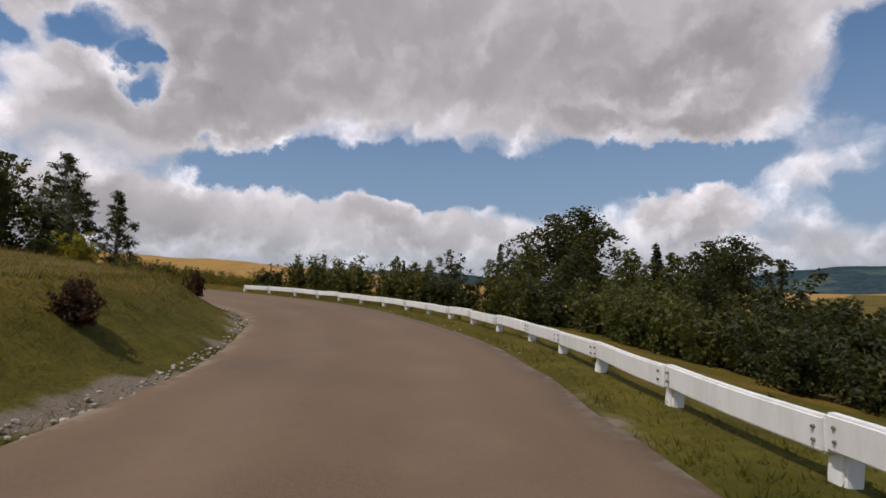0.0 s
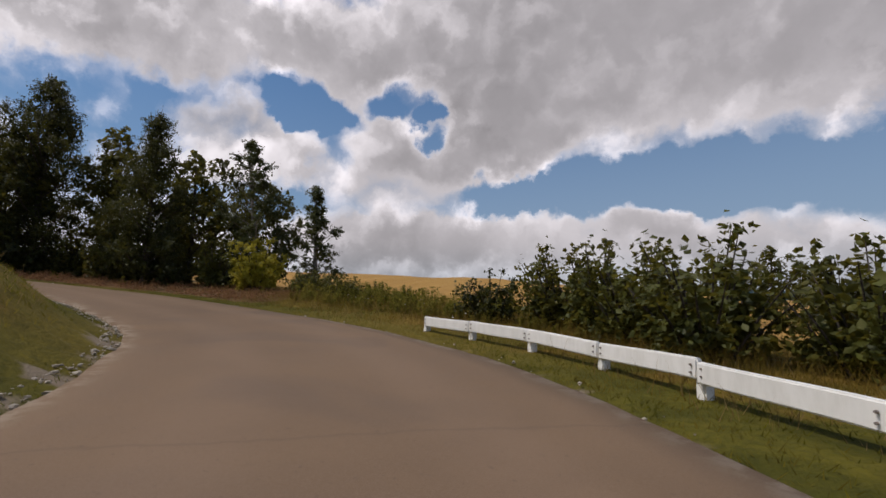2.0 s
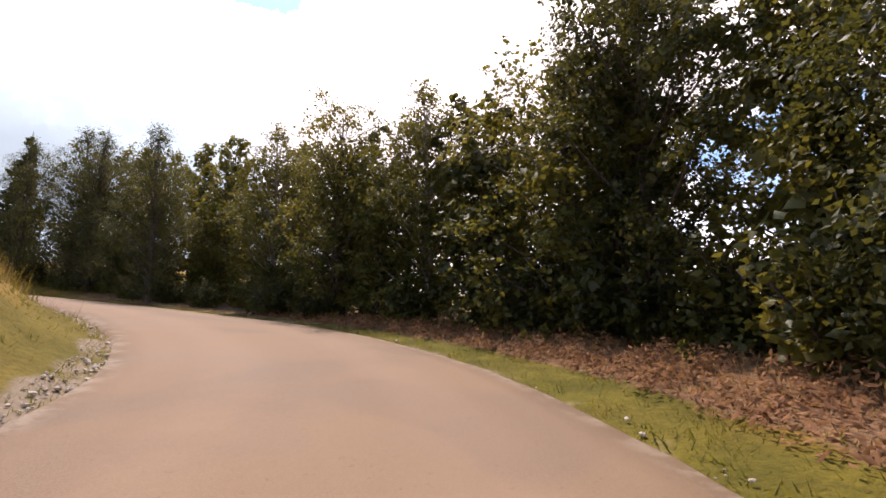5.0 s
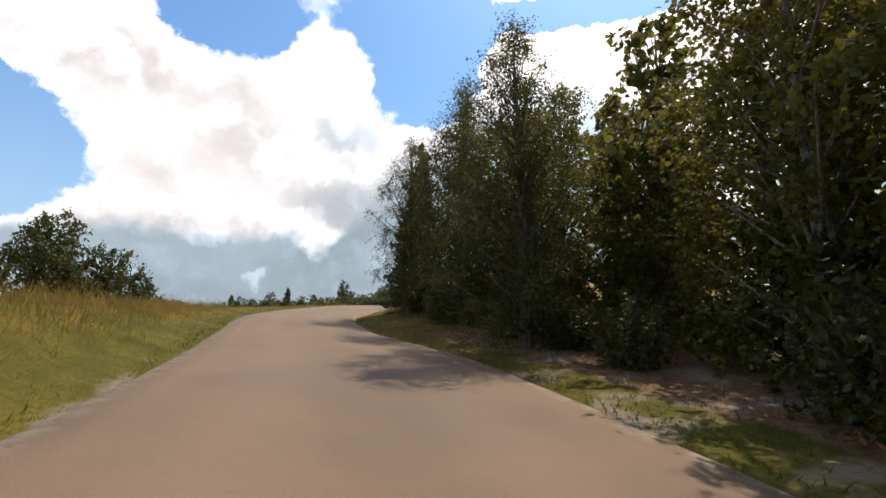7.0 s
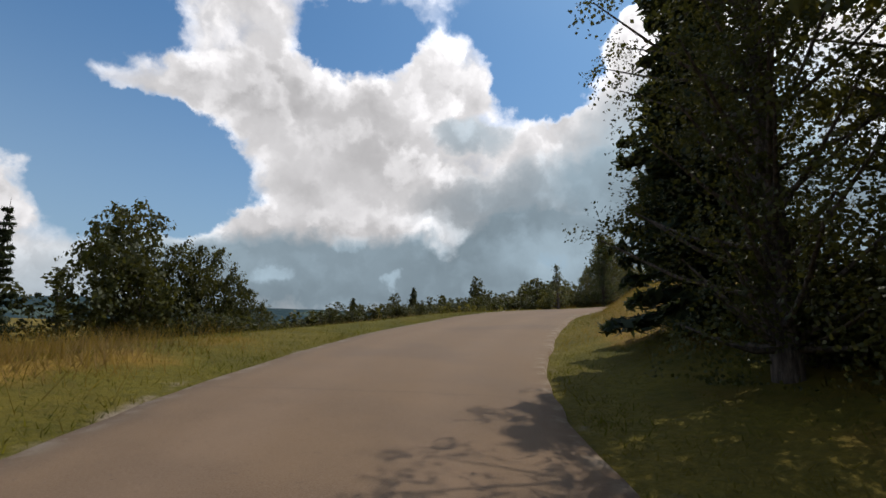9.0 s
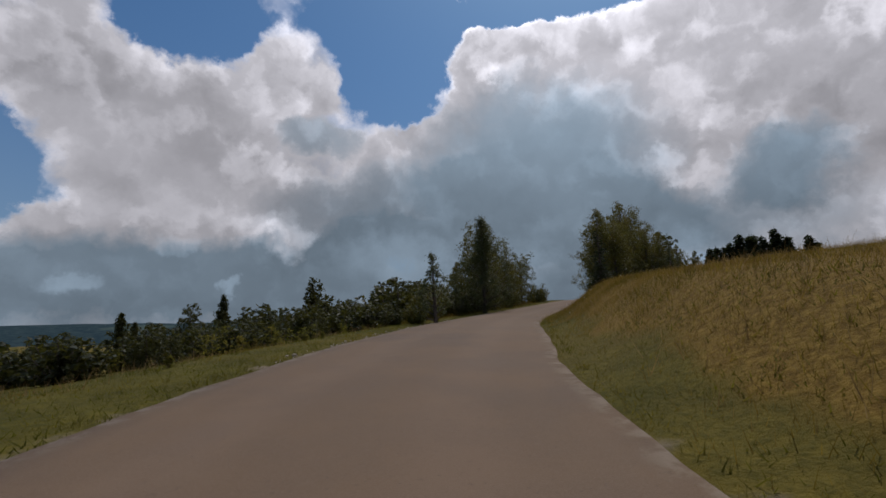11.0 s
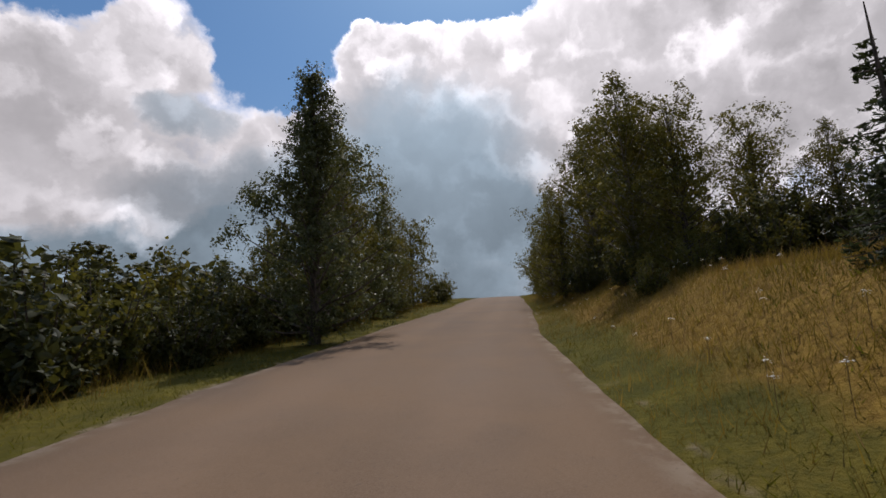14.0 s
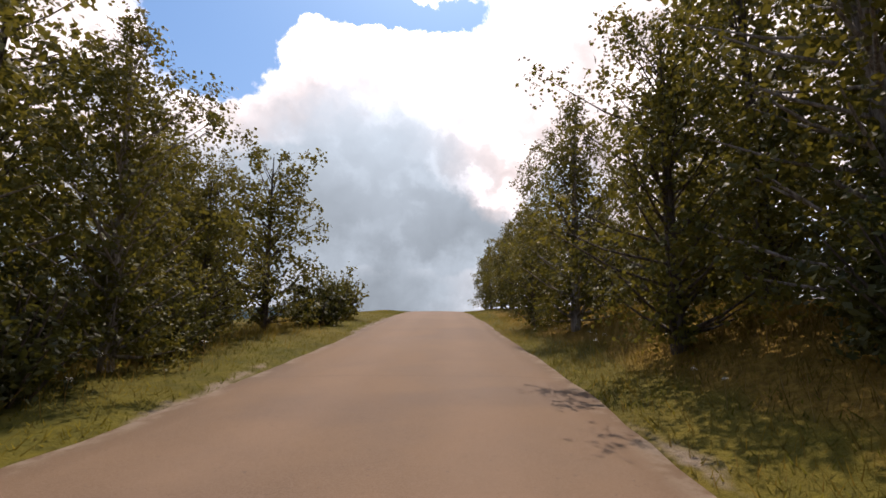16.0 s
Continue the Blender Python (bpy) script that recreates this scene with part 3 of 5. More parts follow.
def build_road():
    keep = (REACH > -50) & (REACH < 215)
    line, left, el, er = LINE[keep], LEFT[keep], EDGE_L[keep], EDGE_R[keep]
    rng = np.random.default_rng(4)
    wob = np.convolve(rng.normal(0, 0.12, len(line) + 8), np.ones(9) / 7, "same")[4:-4]
    wob2 = np.convolve(rng.normal(0, 0.12, len(line) + 8), np.ones(9) / 7, "same")[4:-4]
    verts, faces, across = [], [], 10
    for (x, y, z), (lx, ly), a, b in zip(line, left, el + wob, er + wob2):
        row = []
        for k in range(across + 1):
            o = a + (-b - a) * k / across
            row.append((x + lx * o, y + ly * o, z + 0.035 * (1 - (2 * k / across - 1) ** 2)))
        verts += [(row[0][0] + lx * 0.12, row[0][1] + ly * 0.12, row[0][2] - 0.3)] + row + [(row[-1][0] - lx * 0.12, row[-1][1] - ly * 0.12, row[-1][2] - 0.3)]
    n = across + 3
    for i in range(len(line) - 1):
        for k in range(n - 1):
            faces.append((i * n + k, i * n + k + 1, (i + 1) * n + k + 1, (i + 1) * n + k))
    ob = mesh_object("road", verts, faces, ASPHALT, smooth=True)
    # across the road from 0 to 1, and metres along it
    lane = ob.data.uv_layers.new(name="lane")
    at = np.array([(k / across, i * 0.5) for i in range(len(line)) for k in [0] + list(range(across + 1)) + [across]])
    lane.data.foreach_set("uv", at[[l.vertex_index for l in ob.data.loops]].ravel())
    return tagged(ob, "narrow worn brown-grey asphalt road with ragged edges", "road", kind="structure")


def build_hills():
    """Wooded hills far across the valley."""
    rng = np.random.default_rng(8)
    verts, faces, n = [], [], 240
    for i in range(n + 1):
        a = 2 * math.pi * i / n
        crest = 60 + 13 * math.sin(3 * a + 1) + 9 * math.sin(7 * a + 2.2) + 4 * math.sin(17 * a) + rng.normal(0, 1.2)
        for r, h in ((900, -60), (1150, 0.45 * crest), (1350, crest), (1700, crest * 0.7), (2000, -60)):
            verts.append((-50 + r * math.cos(a), r * math.sin(a), h))
    for i in range(n):
        for k in range(4):
            faces.append((i * 5 + k, (i + 1) * 5 + k, (i + 1) * 5 + k + 1, i * 5 + k + 1))
    return tagged(mesh_object("hills", verts, faces, HAZY_WOODS, smooth=True), "far wooded hills across the valley", "hills", kind="structure")


build_ground_sheet()
build_road()
build_hills()

# ---- plants ----
def tube(verts, faces, points, radii, sides=6):
    """Adds a tapered round limb through the points."""
    base = len(verts)
    for i, (p, r) in enumerate(zip(points, radii)):
        p = np.array(p, float)
        d = np.array(points[min(i + 1, len(points) - 1)], float) - np.array(points[max(i - 1, 0)], float)
        d /= np.linalg.norm(d) + 1e-9
        u = np.cross(d, (0.3, 0.9, 0.2))
        u /= np.linalg.norm(u)
        v = np.cross(d, u)
        for k in range(sides):
            a = 2 * math.pi * k / sides
            verts.append(tuple(p + r * (math.cos(a) * u + math.sin(a) * v)))
    for i in range(len(points) - 1):
        for k in range(sides):
            a, b = base + i * sides + k, base + i * sides + (k + 1) % sides
            faces.append((a, b, b + sides, a + sides))


def leaves_mesh(name, centres, outward, size, mat, rng, long=1.6, flat=0.5):
    """One mesh of many small folded leaves at the centres; they hang roughly facing outward."""
    n = len(centres)
    normal = outward * 0.7 + rng.normal(0, flat, (n, 3)) + (0, 0, 0.35)
    normal /= np.linalg.norm(normal, axis=1)[:, None] + 1e-9
    tip = np.cross(normal, rng.normal(0, 1, (n, 3)))
    tip /= np.linalg.norm(tip, axis=1)[:, None] + 1e-9
    side = np.cross(normal, tip)
    s = np.broadcast_to(np.asarray(size, float).reshape(-1, 1), (n, 1)) * rng.uniform(0.6, 1.35, (n, 1))
    fold = normal * s * 0.16
    v = np.stack([centres - tip * s * long / 2, centres + side * s * 0.5 - fold, centres + tip * s * long / 2, centres - side * s * 0.5 - fold], 1).reshape(-1, 3)
    i = np.arange(n)[:, None] * 4
    tris = np.concatenate([i + [0, 1, 2], i + [0, 2, 3]], 1).reshape(-1, 3)
    me = bpy.data.meshes.new(name)
    me.vertices.add(len(v))
    me.vertices.foreach_set("co", v.astype(np.float32).ravel())
    me.loops.add(tris.size)
    me.loops.foreach_set("vertex_index", tris.ravel().astype(np.int32))
    me.polygons.add(len(tris))
    me.polygons.foreach_set("loop_start", np.arange(0, tris.size, 3, dtype=np.int32))
    me.update()
    me.materials.append(mat)
    return me


def wood_mesh(name, verts, faces, mat):
    me = bpy.data.meshes.new(name)
    me.from_pydata([tuple(map(float, v)) for v in verts], [], faces)
    me.polygons.foreach_set("use_smooth", [True] * len(faces))
    me.materials.append(mat)
    return me


def sprays(rng, centres, sizes, count, each, gap, tall=0.85):
    """Leaves in small sprays at the twigs' ends, round each clump's centre; returns places and outward directions."""
    twigs = len(centres) * each
    own = np.repeat(np.arange(len(centres)), each)
    out = rng.normal(0, 1, (twigs, 3))
    out /= np.linalg.norm(out, axis=1)[:, None]
    tip = centres[own] + out * (rng.uniform(0.2, 1, (twigs, 1)) ** gap) * sizes[own][:, None] * (1, 1, tall)
    which = rng.choice(twigs, count, p=(sizes**2)[own] / (sizes**2)[own].sum())
    # each twig runs from near its clump's middle to its tip, and droops a little
    along = rng.uniform(0, 1, (count, 1)) ** 0.7
    root = centres[own][which] + out[which] * 0.1 * sizes[own][which][:, None]
    at = root + (tip[which] - root) * along + rng.normal(0, 0.065, (count, 3)) * sizes[own][which][:, None]
    at[:, 2] -= 0.12 * along[:, 0] ** 2 * sizes[own][which]
    at[:, 2] -= np.abs(rng.normal(0, 0.05, count))
    return at, out[which]


def broadleaf(seed, high, wide, leaf, count, mat, bark, low=0.18, shape="round", clumps=46, gap=0.5, size=0.2, core=0.2):
    """A leafy tree: trunk with limbs that end in uneven clumps of leaves. Returns its parts' meshes."""
    rng = np.random.default_rng(seed)
    verts, faces = [], []
    lean = rng.normal(0, 0.02, 2)
    trunk = [(lean[0] * high * u**2 + 0.05 * math.sin(3 * u + seed), lean[1] * high * u**2 + 0.05 * math.cos(2.3 * u + seed), high * 0.93 * u) for u in np.linspace(0, 1, 9)]
    r0 = 0.018 * high + 0.02
    tube(verts, faces, [(0, 0, -0.3)] + trunk, [r0 * 1.35] + [r0 * (1 - 0.93 * u) + 0.008 for u in np.linspace(0, 1, 9)], 8)
    centres, sizes = [], []
    for i in range(clumps):
        u = low + (1 - low) * ((i + rng.uniform(0, 1)) / clumps) ** 0.9
        if shape == "round":
            r = wide * math.sqrt(max(0.0, 1 - ((u - 0.52) / 0.52) ** 2)) ** 0.8
        elif shape == "spire":
            r = wide * min(1.0, (1.04 - u) * 1.35) * min(1.0, (u - low + 0.15) * 4)
        else:
            r = wide * (0.55 + 0.45 * math.sin(math.pi * min(1, u * 1.02))) * min(1, (1.05 - u) * 3.2)
        a = i * 2.4 + rng.uniform(-0.6, 0.6)
        q = r * rng.uniform(0.3, 1.0) * (1 + 0.22 * math.sin(2 * a + seed) + 0.16 * math.sin(u * 17 + a + seed))
        k = np.interp(max(u - 0.12, 0.05), np.linspace(0, 1, 9), np.arange(9))
        root = np.array(trunk[int(k)]) * (1 - k % 1) + np.array(trunk[min(int(k) + 1, 8)]) * (k % 1)
        tip = np.array((root[0] + q * math.cos(a), root[1] + q * math.sin(a), u * high))
        bend = (root + tip) / 2 + (0, 0, -0.06 * q)
        rr = 0.012 * high * (1 - 0.75 * u) * 0.45 + 0.008
        tube(verts, faces, [root, bend, tip], [rr, rr * 0.65, rr * 0.25], 5)
        centres.append(tip)
        sizes.append(wide * rng.uniform(0.20, 0.48) * (1.0 if u < 0.8 else 0.75))
    centres, sizes = np.array(centres), np.array(sizes)
    at, ball = sprays(rng, centres, sizes, count, 22, gap)
    at[:, 2] = np.clip(at[:, 2], 0.05, None)
    big = np.full(count, size)
    if core:
        m = int(count * core)
        pick = rng.integers(0, int(clumps * 0.78), m)
        pull = rng.uniform(0.1, 0.62, (m, 1))
        inner = centres[pick] * np.concatenate([pull, pull, np.ones((m, 1))], 1) + rng.normal(0, 0.22, (m, 3)) * sizes[pick][:, None]
        inner[:, 2] = np.clip(inner[:, 2], 0.3, None)
        at, ball, big = np.vstack([at, inner]), np.vstack([ball, rng.normal(0, 1, (m, 3))]), np.r_[big, np.full(m, max(size, min(0.15, size * 1.9 - 0.035)))]
    return [("trunk", wood_mesh("trunk", verts, faces, bark)), ("crown", leaves_mesh("crown", at, ball, big, mat, rng, leaf))]


def spruce(seed, high, wide, tiers=26, sparse=0.0, size=0.16, thick=1.0):
    """A spruce: a straight stem with whorls of drooping needle boughs and a thin top."""
    rng = np.random.default_rng(seed)
    verts, faces, at, out = [], [], [], []
    tube(verts, faces, [(0, 0, -0.3), (0, 0, high * 0.5), (0.03, 0.02, high)], [0.016 * high + 0.03, 0.009 * high + 0.01, 0.012], 7)
    for t in range(tiers):
        u = 0.06 + 0.92 * (t / tiers)
        reach = wide * (1 - u) ** 0.85 * rng.uniform(0.8, 1.12) + 0.12
        for k in range(7 if u < 0.75 else 5):
            if rng.uniform() < sparse * u:
                continue
            a = 2 * math.pi * (k + rng.uniform(-0.3, 0.3)) / 7 + t * 1.1
            length = reach * rng.uniform(0.7, 1.1)
            droop = 0.28 * length * (1 - u) - 0.25 * length * u
            root = np.array((0, 0, u * high))
            tip = root + (length * math.cos(a), length * math.sin(a), -droop)
            mid = root + (0.55 * length * math.cos(a), 0.55 * length * math.sin(a), -droop * 0.7)
            tube(verts, faces, [root, mid, tip], [0.02 + 0.012 * length, 0.014, 0.005], 4)
            m = int(thick * (26 + 60 * length)) if u < 0.85 else int(thick * (12 + 26 * length))
            f = rng.uniform(0.12, 1, m)
            line = np.where(f[:, None] < 0.55, root + (mid - root) * (f / 0.55)[:, None], mid + (tip - mid) * ((f - 0.55) / 0.45)[:, None])
            across = np.array((-math.sin(a), math.cos(a), 0))
            off = rng.normal(0, 1, m) * (0.20 * length * (1.08 - f) + 0.03)
            at.append(line + across * off[:, None] + np.stack([np.zeros(m), np.zeros(m), -np.abs(rng.normal(0, 0.10, m)) - 0.12 * np.abs(off)], 1))
            out.append(np.tile((0.3 * math.cos(a), 0.3 * math.sin(a), 0.8), (m, 1)))
    at, out = np.concatenate(at), np.concatenate(out)
    return [("trunk", wood_mesh("trunk", verts, faces, BARK)), ("needles", leaves_mesh("needles", at, out, size, NEEDLE, rng, 2.6))]


def bush(seed, high, wide, count, mat, size=0.15, clumps=22, spiky=0.0):
    """A many-stemmed shrub with an uneven top and shoots that stick out."""
    rng = np.random.default_rng(seed)
    verts, faces, centres, sizes = [], [], [], []
    for i in range(clumps):
        a, q = rng.uniform(0, 2 * math.pi), wide * math.sqrt(rng.uniform(0, 1)) * 0.8
        top = high * (1 - 0.55 * (q / wide) ** 2) * rng.uniform(0.55, 0.92)
        tip = np.array((q * math.cos(a), q * math.sin(a), top))
        tube(verts, faces, [(tip[0] * 0.2, tip[1] * 0.2, -0.2), (tip[0] * 0.6, tip[1] * 0.6, top * 0.5), tip], [0.035, 0.024, 0.008], 4)
        for f in (1.0, 0.62, 0.3):
            centres.append(tip * (0.5 + 0.5 * f, 0.5 + 0.5 * f, f) if f < 1 else tip)
            sizes.append(0.30 * min(high, wide) * rng.uniform(0.7, 1.15) * (0.75 if f == 1.0 else 1.0))
    centres, sizes = np.array(centres), np.array(sizes)
    at, ball = sprays(rng, centres, sizes * 1.05, count, 12, 0.5, 1 + spiky)
    at[:, 2] = np.clip(at[:, 2], 0.03, None)
    m = count // 8
    pick = rng.integers(0, len(centres), m)
    inner = centres[pick] * (0.6, 0.6, 0.72) + rng.normal(0, 0.20, (m, 3)) * sizes[pick][:, None]
    inner[:, 2] = np.clip(inner[:, 2], 0.1, None)
    at, ball, size = np.vstack([at, inner]), np.vstack([ball, rng.normal(0, 1, (m, 3))]), np.r_[np.full(count, size), np.full(m, max(size, min(0.17, size * 2.0)))]
    return [("stem", wood_mesh("stem", verts, faces, BARK)), ("foliage", leaves_mesh("foliage", at, ball, size, mat, rng))]


KINDS = {}


def grow(kind, x, y, high, label="", turn=None, wide=1.0, sink=0.05):
    """Sets a tree or bush of the kind at (x, y), scaled to the height."""
    make, name, base, text, category, group = KINDS[kind]
    rng = np.random.default_rng(int(abs(x * 131 + y * 17)) + len(kind))
    k = high / base
    if "first" + kind not in KINDS:
        KINDS["first" + kind] = make()
    root = new(name)
    for part_name, me in KINDS["first" + kind]:
        ob = new(part_name, me)
        ob.parent = root
    root.matrix_basis = Matrix.LocRotScale((x, y, height_at(x, y) - sink), Euler((0, 0, rng.uniform(0, 6.28) if turn is None else turn)), (k * wide, k * wide, k))
    return tagged(root, label or text, category, group)


def with_dead_top(parts, high):
    """Adds thin bare twigs above the crown."""
    rng = np.random.default_rng(77)
    verts, faces = [], []
    for i in range(9):
        x, y = rng.normal(0, 0.16, 2)
        tube(verts, faces, [(x * 0.3, y * 0.3, high * 0.86), (x, y, high * 0.97), (x * 1.5, y * 1.5, high * rng.uniform(1.02, 1.09))], [0.03, 0.018, 0.006], 4)
    return parts + [("dead_twig", wood_mesh("dead_twig", verts, faces, PALE_BARK))]


KINDS.update({
    "lime": (lambda: broadleaf(11, 10, 2.7, 1.3, 32000, LEAF_DARK, BARK, 0.16, "column", 60, 0.42, 0.073, 0.12), "lime_tree", 10, "tall dark-green leafy tree at the road bend", "tree", "roadside trees"),
    "dark": (lambda: broadleaf(12, 10, 2.5, 1.4, 4000, LEAF_DARK, BARK, 0.08, "spire", 60, 0.5, 0.24), "dark_tree", 10, "dense dark-green tree with a pointed top", "tree", "roadside trees"),
    "dead_top": (lambda: with_dead_top(broadleaf(19, 10, 2.8, 1.4, 32000, LEAF_DARK, BARK, 0.10, "spire", 70, 0.45, 0.073, 0.12), 10), "dark_tree", 10, "tall dense dark tree with bare twigs at its tip", "tree", "roadside trees"),
    "aspen": (lambda: broadleaf(13, 9, 1.85, 1.2, 13000, LEAF_SILVER, PALE_BARK, 0.14, "column", 52, 0.55, 0.095, 0.03), "aspen_tree", 9, "slender aspen with airy silvery-green leaves", "tree", "roadside trees"),
    "aspen_b": (lambda: broadleaf(14, 8, 1.7, 1.2, 11000, LEAF_SILVER, PALE_BARK, 0.10, "spire", 48, 0.55, 0.09, 0.04), "aspen_tree", 8, "young aspen with an airy pointed crown", "tree", "roadside trees"),
    "thick_aspen": (lambda: broadleaf(27, 9, 2.5, 1.2, 30000, LEAF_SILVER, BARK, 0.07, "spire", 84, 0.5, 0.072, 0.08), "aspen_tree", 9, "tall aspen leafy down to the ground, on the verge", "tree", "roadside trees"),
    "birch": (lambda: broadleaf(15, 10, 2.7, 1.3, 12500, LEAF_MID, PALE_BARK, 0.05, "column", 84, 0.45, 0.088, 0.18), "birch_tree", 10, "leafy green tree with branches down to the ground", "tree", "woodland edge"),
    "birch_b": (lambda: broadleaf(16, 9, 2.7, 1.3, 10500, LEAF_MID, BARK, 0.04, "round", 80, 0.45, 0.088, 0.18), "young_tree", 9, "young green broadleaf tree at the wood's edge", "tree", "woodland edge"),
    "near_birch": (lambda: broadleaf(30, 10, 2.7, 1.25, 30000, LEAF_DARK, BARK, 0.05, "column", 96, 0.45, 0.050, 0.26), "birch_tree", 10, "dense dark leafy tree close beside the road", "tree", "woodland edge"),
    "mid_birch": (lambda: broadleaf(28, 10, 2.7, 1.3, 6500, LEAF_MID, BARK, 0.05, "column", 70, 0.45, 0.13), "birch_tree", 10, "leafy green tree in the roadside wood", "tree", "woodland edge"),
    "mid_round": (lambda: broadleaf(29, 9, 2.7, 1.3, 6200, LEAF_MID, BARK, 0.04, "round", 66, 0.45, 0.13), "young_tree", 9, "bushy green broadleaf tree in the roadside wood", "tree", "woodland edge"),
    "far_birch": (lambda: broadleaf(25, 10, 2.7, 1.3, 2100, LEAF_MID, BARK, 0.05, "column", 40, 0.5, 0.25, 0.25), "birch_tree", 10, "leafy green tree deeper in the wood", "tree", "woodland"),
    "far_round": (lambda: broadleaf(26, 9, 2.7, 1.3, 2100, LEAF_DARK, BARK, 0.05, "round", 40, 0.5, 0.25, 0.25), "young_tree", 9, "dark green broadleaf tree deeper in the wood", "tree", "woodland"),
    "oak": (lambda: broadleaf(17, 9, 4.2, 1.3, 9000, LEAF_DARK, BARK, 0.06, "round", 70, 0.4, 0.2, 0.3), "oak_tree", 9, "broad dark-green round-crowned tree", "tree", "trees below the road"),
    "sapling": (lambda: broadleaf(18, 4, 1.0, 2.2, 3600, LEAF_SILVER, BARK, 0.12, "spire", 40, 0.7, 0.042, 0.0), "sapling", 4, "thin sapling with sparse leaves beside the road", "tree", "roadside saplings"),
    "spruce": (lambda: spruce(21, 10, 2.0, 25, 0.25, 0.14, 0.9), "spruce_tree", 10, "dark spruce with drooping boughs", "tree", "spruces"),
    "thin_spruce": (lambda: spruce(22, 5, 1.2, 20, 0.85, 0.06, 0.7), "young_spruce", 5, "young dark spruce with a thin bare-tipped top", "tree", "spruces"),
    "bush": (lambda: bush(31, 3, 1.9, 2600, LEAF_DARK, 0.10), "shrub", 3, "dark-green leafy roadside shrub", "shrub", "shrubs"),
    "bush_b": (lambda: bush(32, 3, 1.7, 2600, LEAF_MID, 0.095, 28, 0.3), "shrub", 3, "green shrub with upright shoots", "shrub", "shrubs"),
    "far_bush": (lambda: bush(34, 3, 1.9, 1200, LEAF_DARK, 0.18), "shrub", 3, "dark-green shrub below the road", "shrub", "far shrubs"),
    "yellow": (lambda: bush(33, 3, 1.5, 12000, LEAF_YELLOW, 0.062), "yellow_shrub", 3, "rounded yellow-green shrub at the roadside", "shrub", "shrubs"),
    "near_bush": (lambda: bush(36, 2.4, 1.6, 4600, LEAF_DARK, 0.066, 34, 0.2), "shrub", 2.4, "dense dark-green shrub at the wood's edge", "shrub", "shrubs"),
    "far_spruce": (lambda: spruce(23, 10, 2.1, 20, 0.0, 0.34, 0.16), "spruce_tree", 10, "dark spruce on the far slope", "tree", "spruces"),
    "dry": (lambda: bush(35, 1.2, 1.0, 2600, DRY_LEAF, 0.07, 16, 0.2), "dry_shrub", 1.2, "low dark brown withered shrub on the bank", "shrub", "dry shrubs"),
})

# ---- the guardrail on the outside of the bend ----
def box_mesh(name, sx, sy, sz, mat, bevel=0.02, dent=0.0, seed=0):
    """A block with softened edges, its length along x, split so that it can sag a little."""
    bm = bmesh.new()
    bmesh.ops.create_cube(bm, size=1.0)
    bmesh.ops.scale(bm, vec=(sx, sy, sz), verts=bm.verts)
    bmesh.ops.subdivide_edges(bm, edges=[e for e in bm.edges if abs(e.verts[0].co.x - e.verts[1].co.x) > 0.5 * sx], cuts=5)
    bmesh.ops.bevel(bm, geom=[e for e in bm.edges if e.calc_face_angle(0) > 1.0], offset=bevel, segments=2, affect="EDGES")
    rng = np.random.default_rng(seed)
    a, b = rng.uniform(0, 6, 2)
    for v in bm.verts:
        v.co.y += dent * math.sin(v.co.x * 2.3 + a)
        v.co.z += dent * 0.8 * math.sin(v.co.x * 1.9 + b)
    me = bpy.data.meshes.new(name)
    bm.to_mesh(me)
    bm.free()
    me.materials.append(mat)
    return me


RAIL_LINE = smooth_line([(2.6, -34.0, 0), (2.9, -20.0, 0), (2.8, -8.0, 0), (2.85, 2.0, 0), (2.45, 7.0, 0), (2.15, 11.0, 0), (1.4, 13.6, 0), (-0.05, 17.5, 0), (-2.17, 21.15, 0),
                         (-5.25, 24.55, 0), (-8.5, 27.2, 0), (-12.7, 29.05, 0)], 0.1)


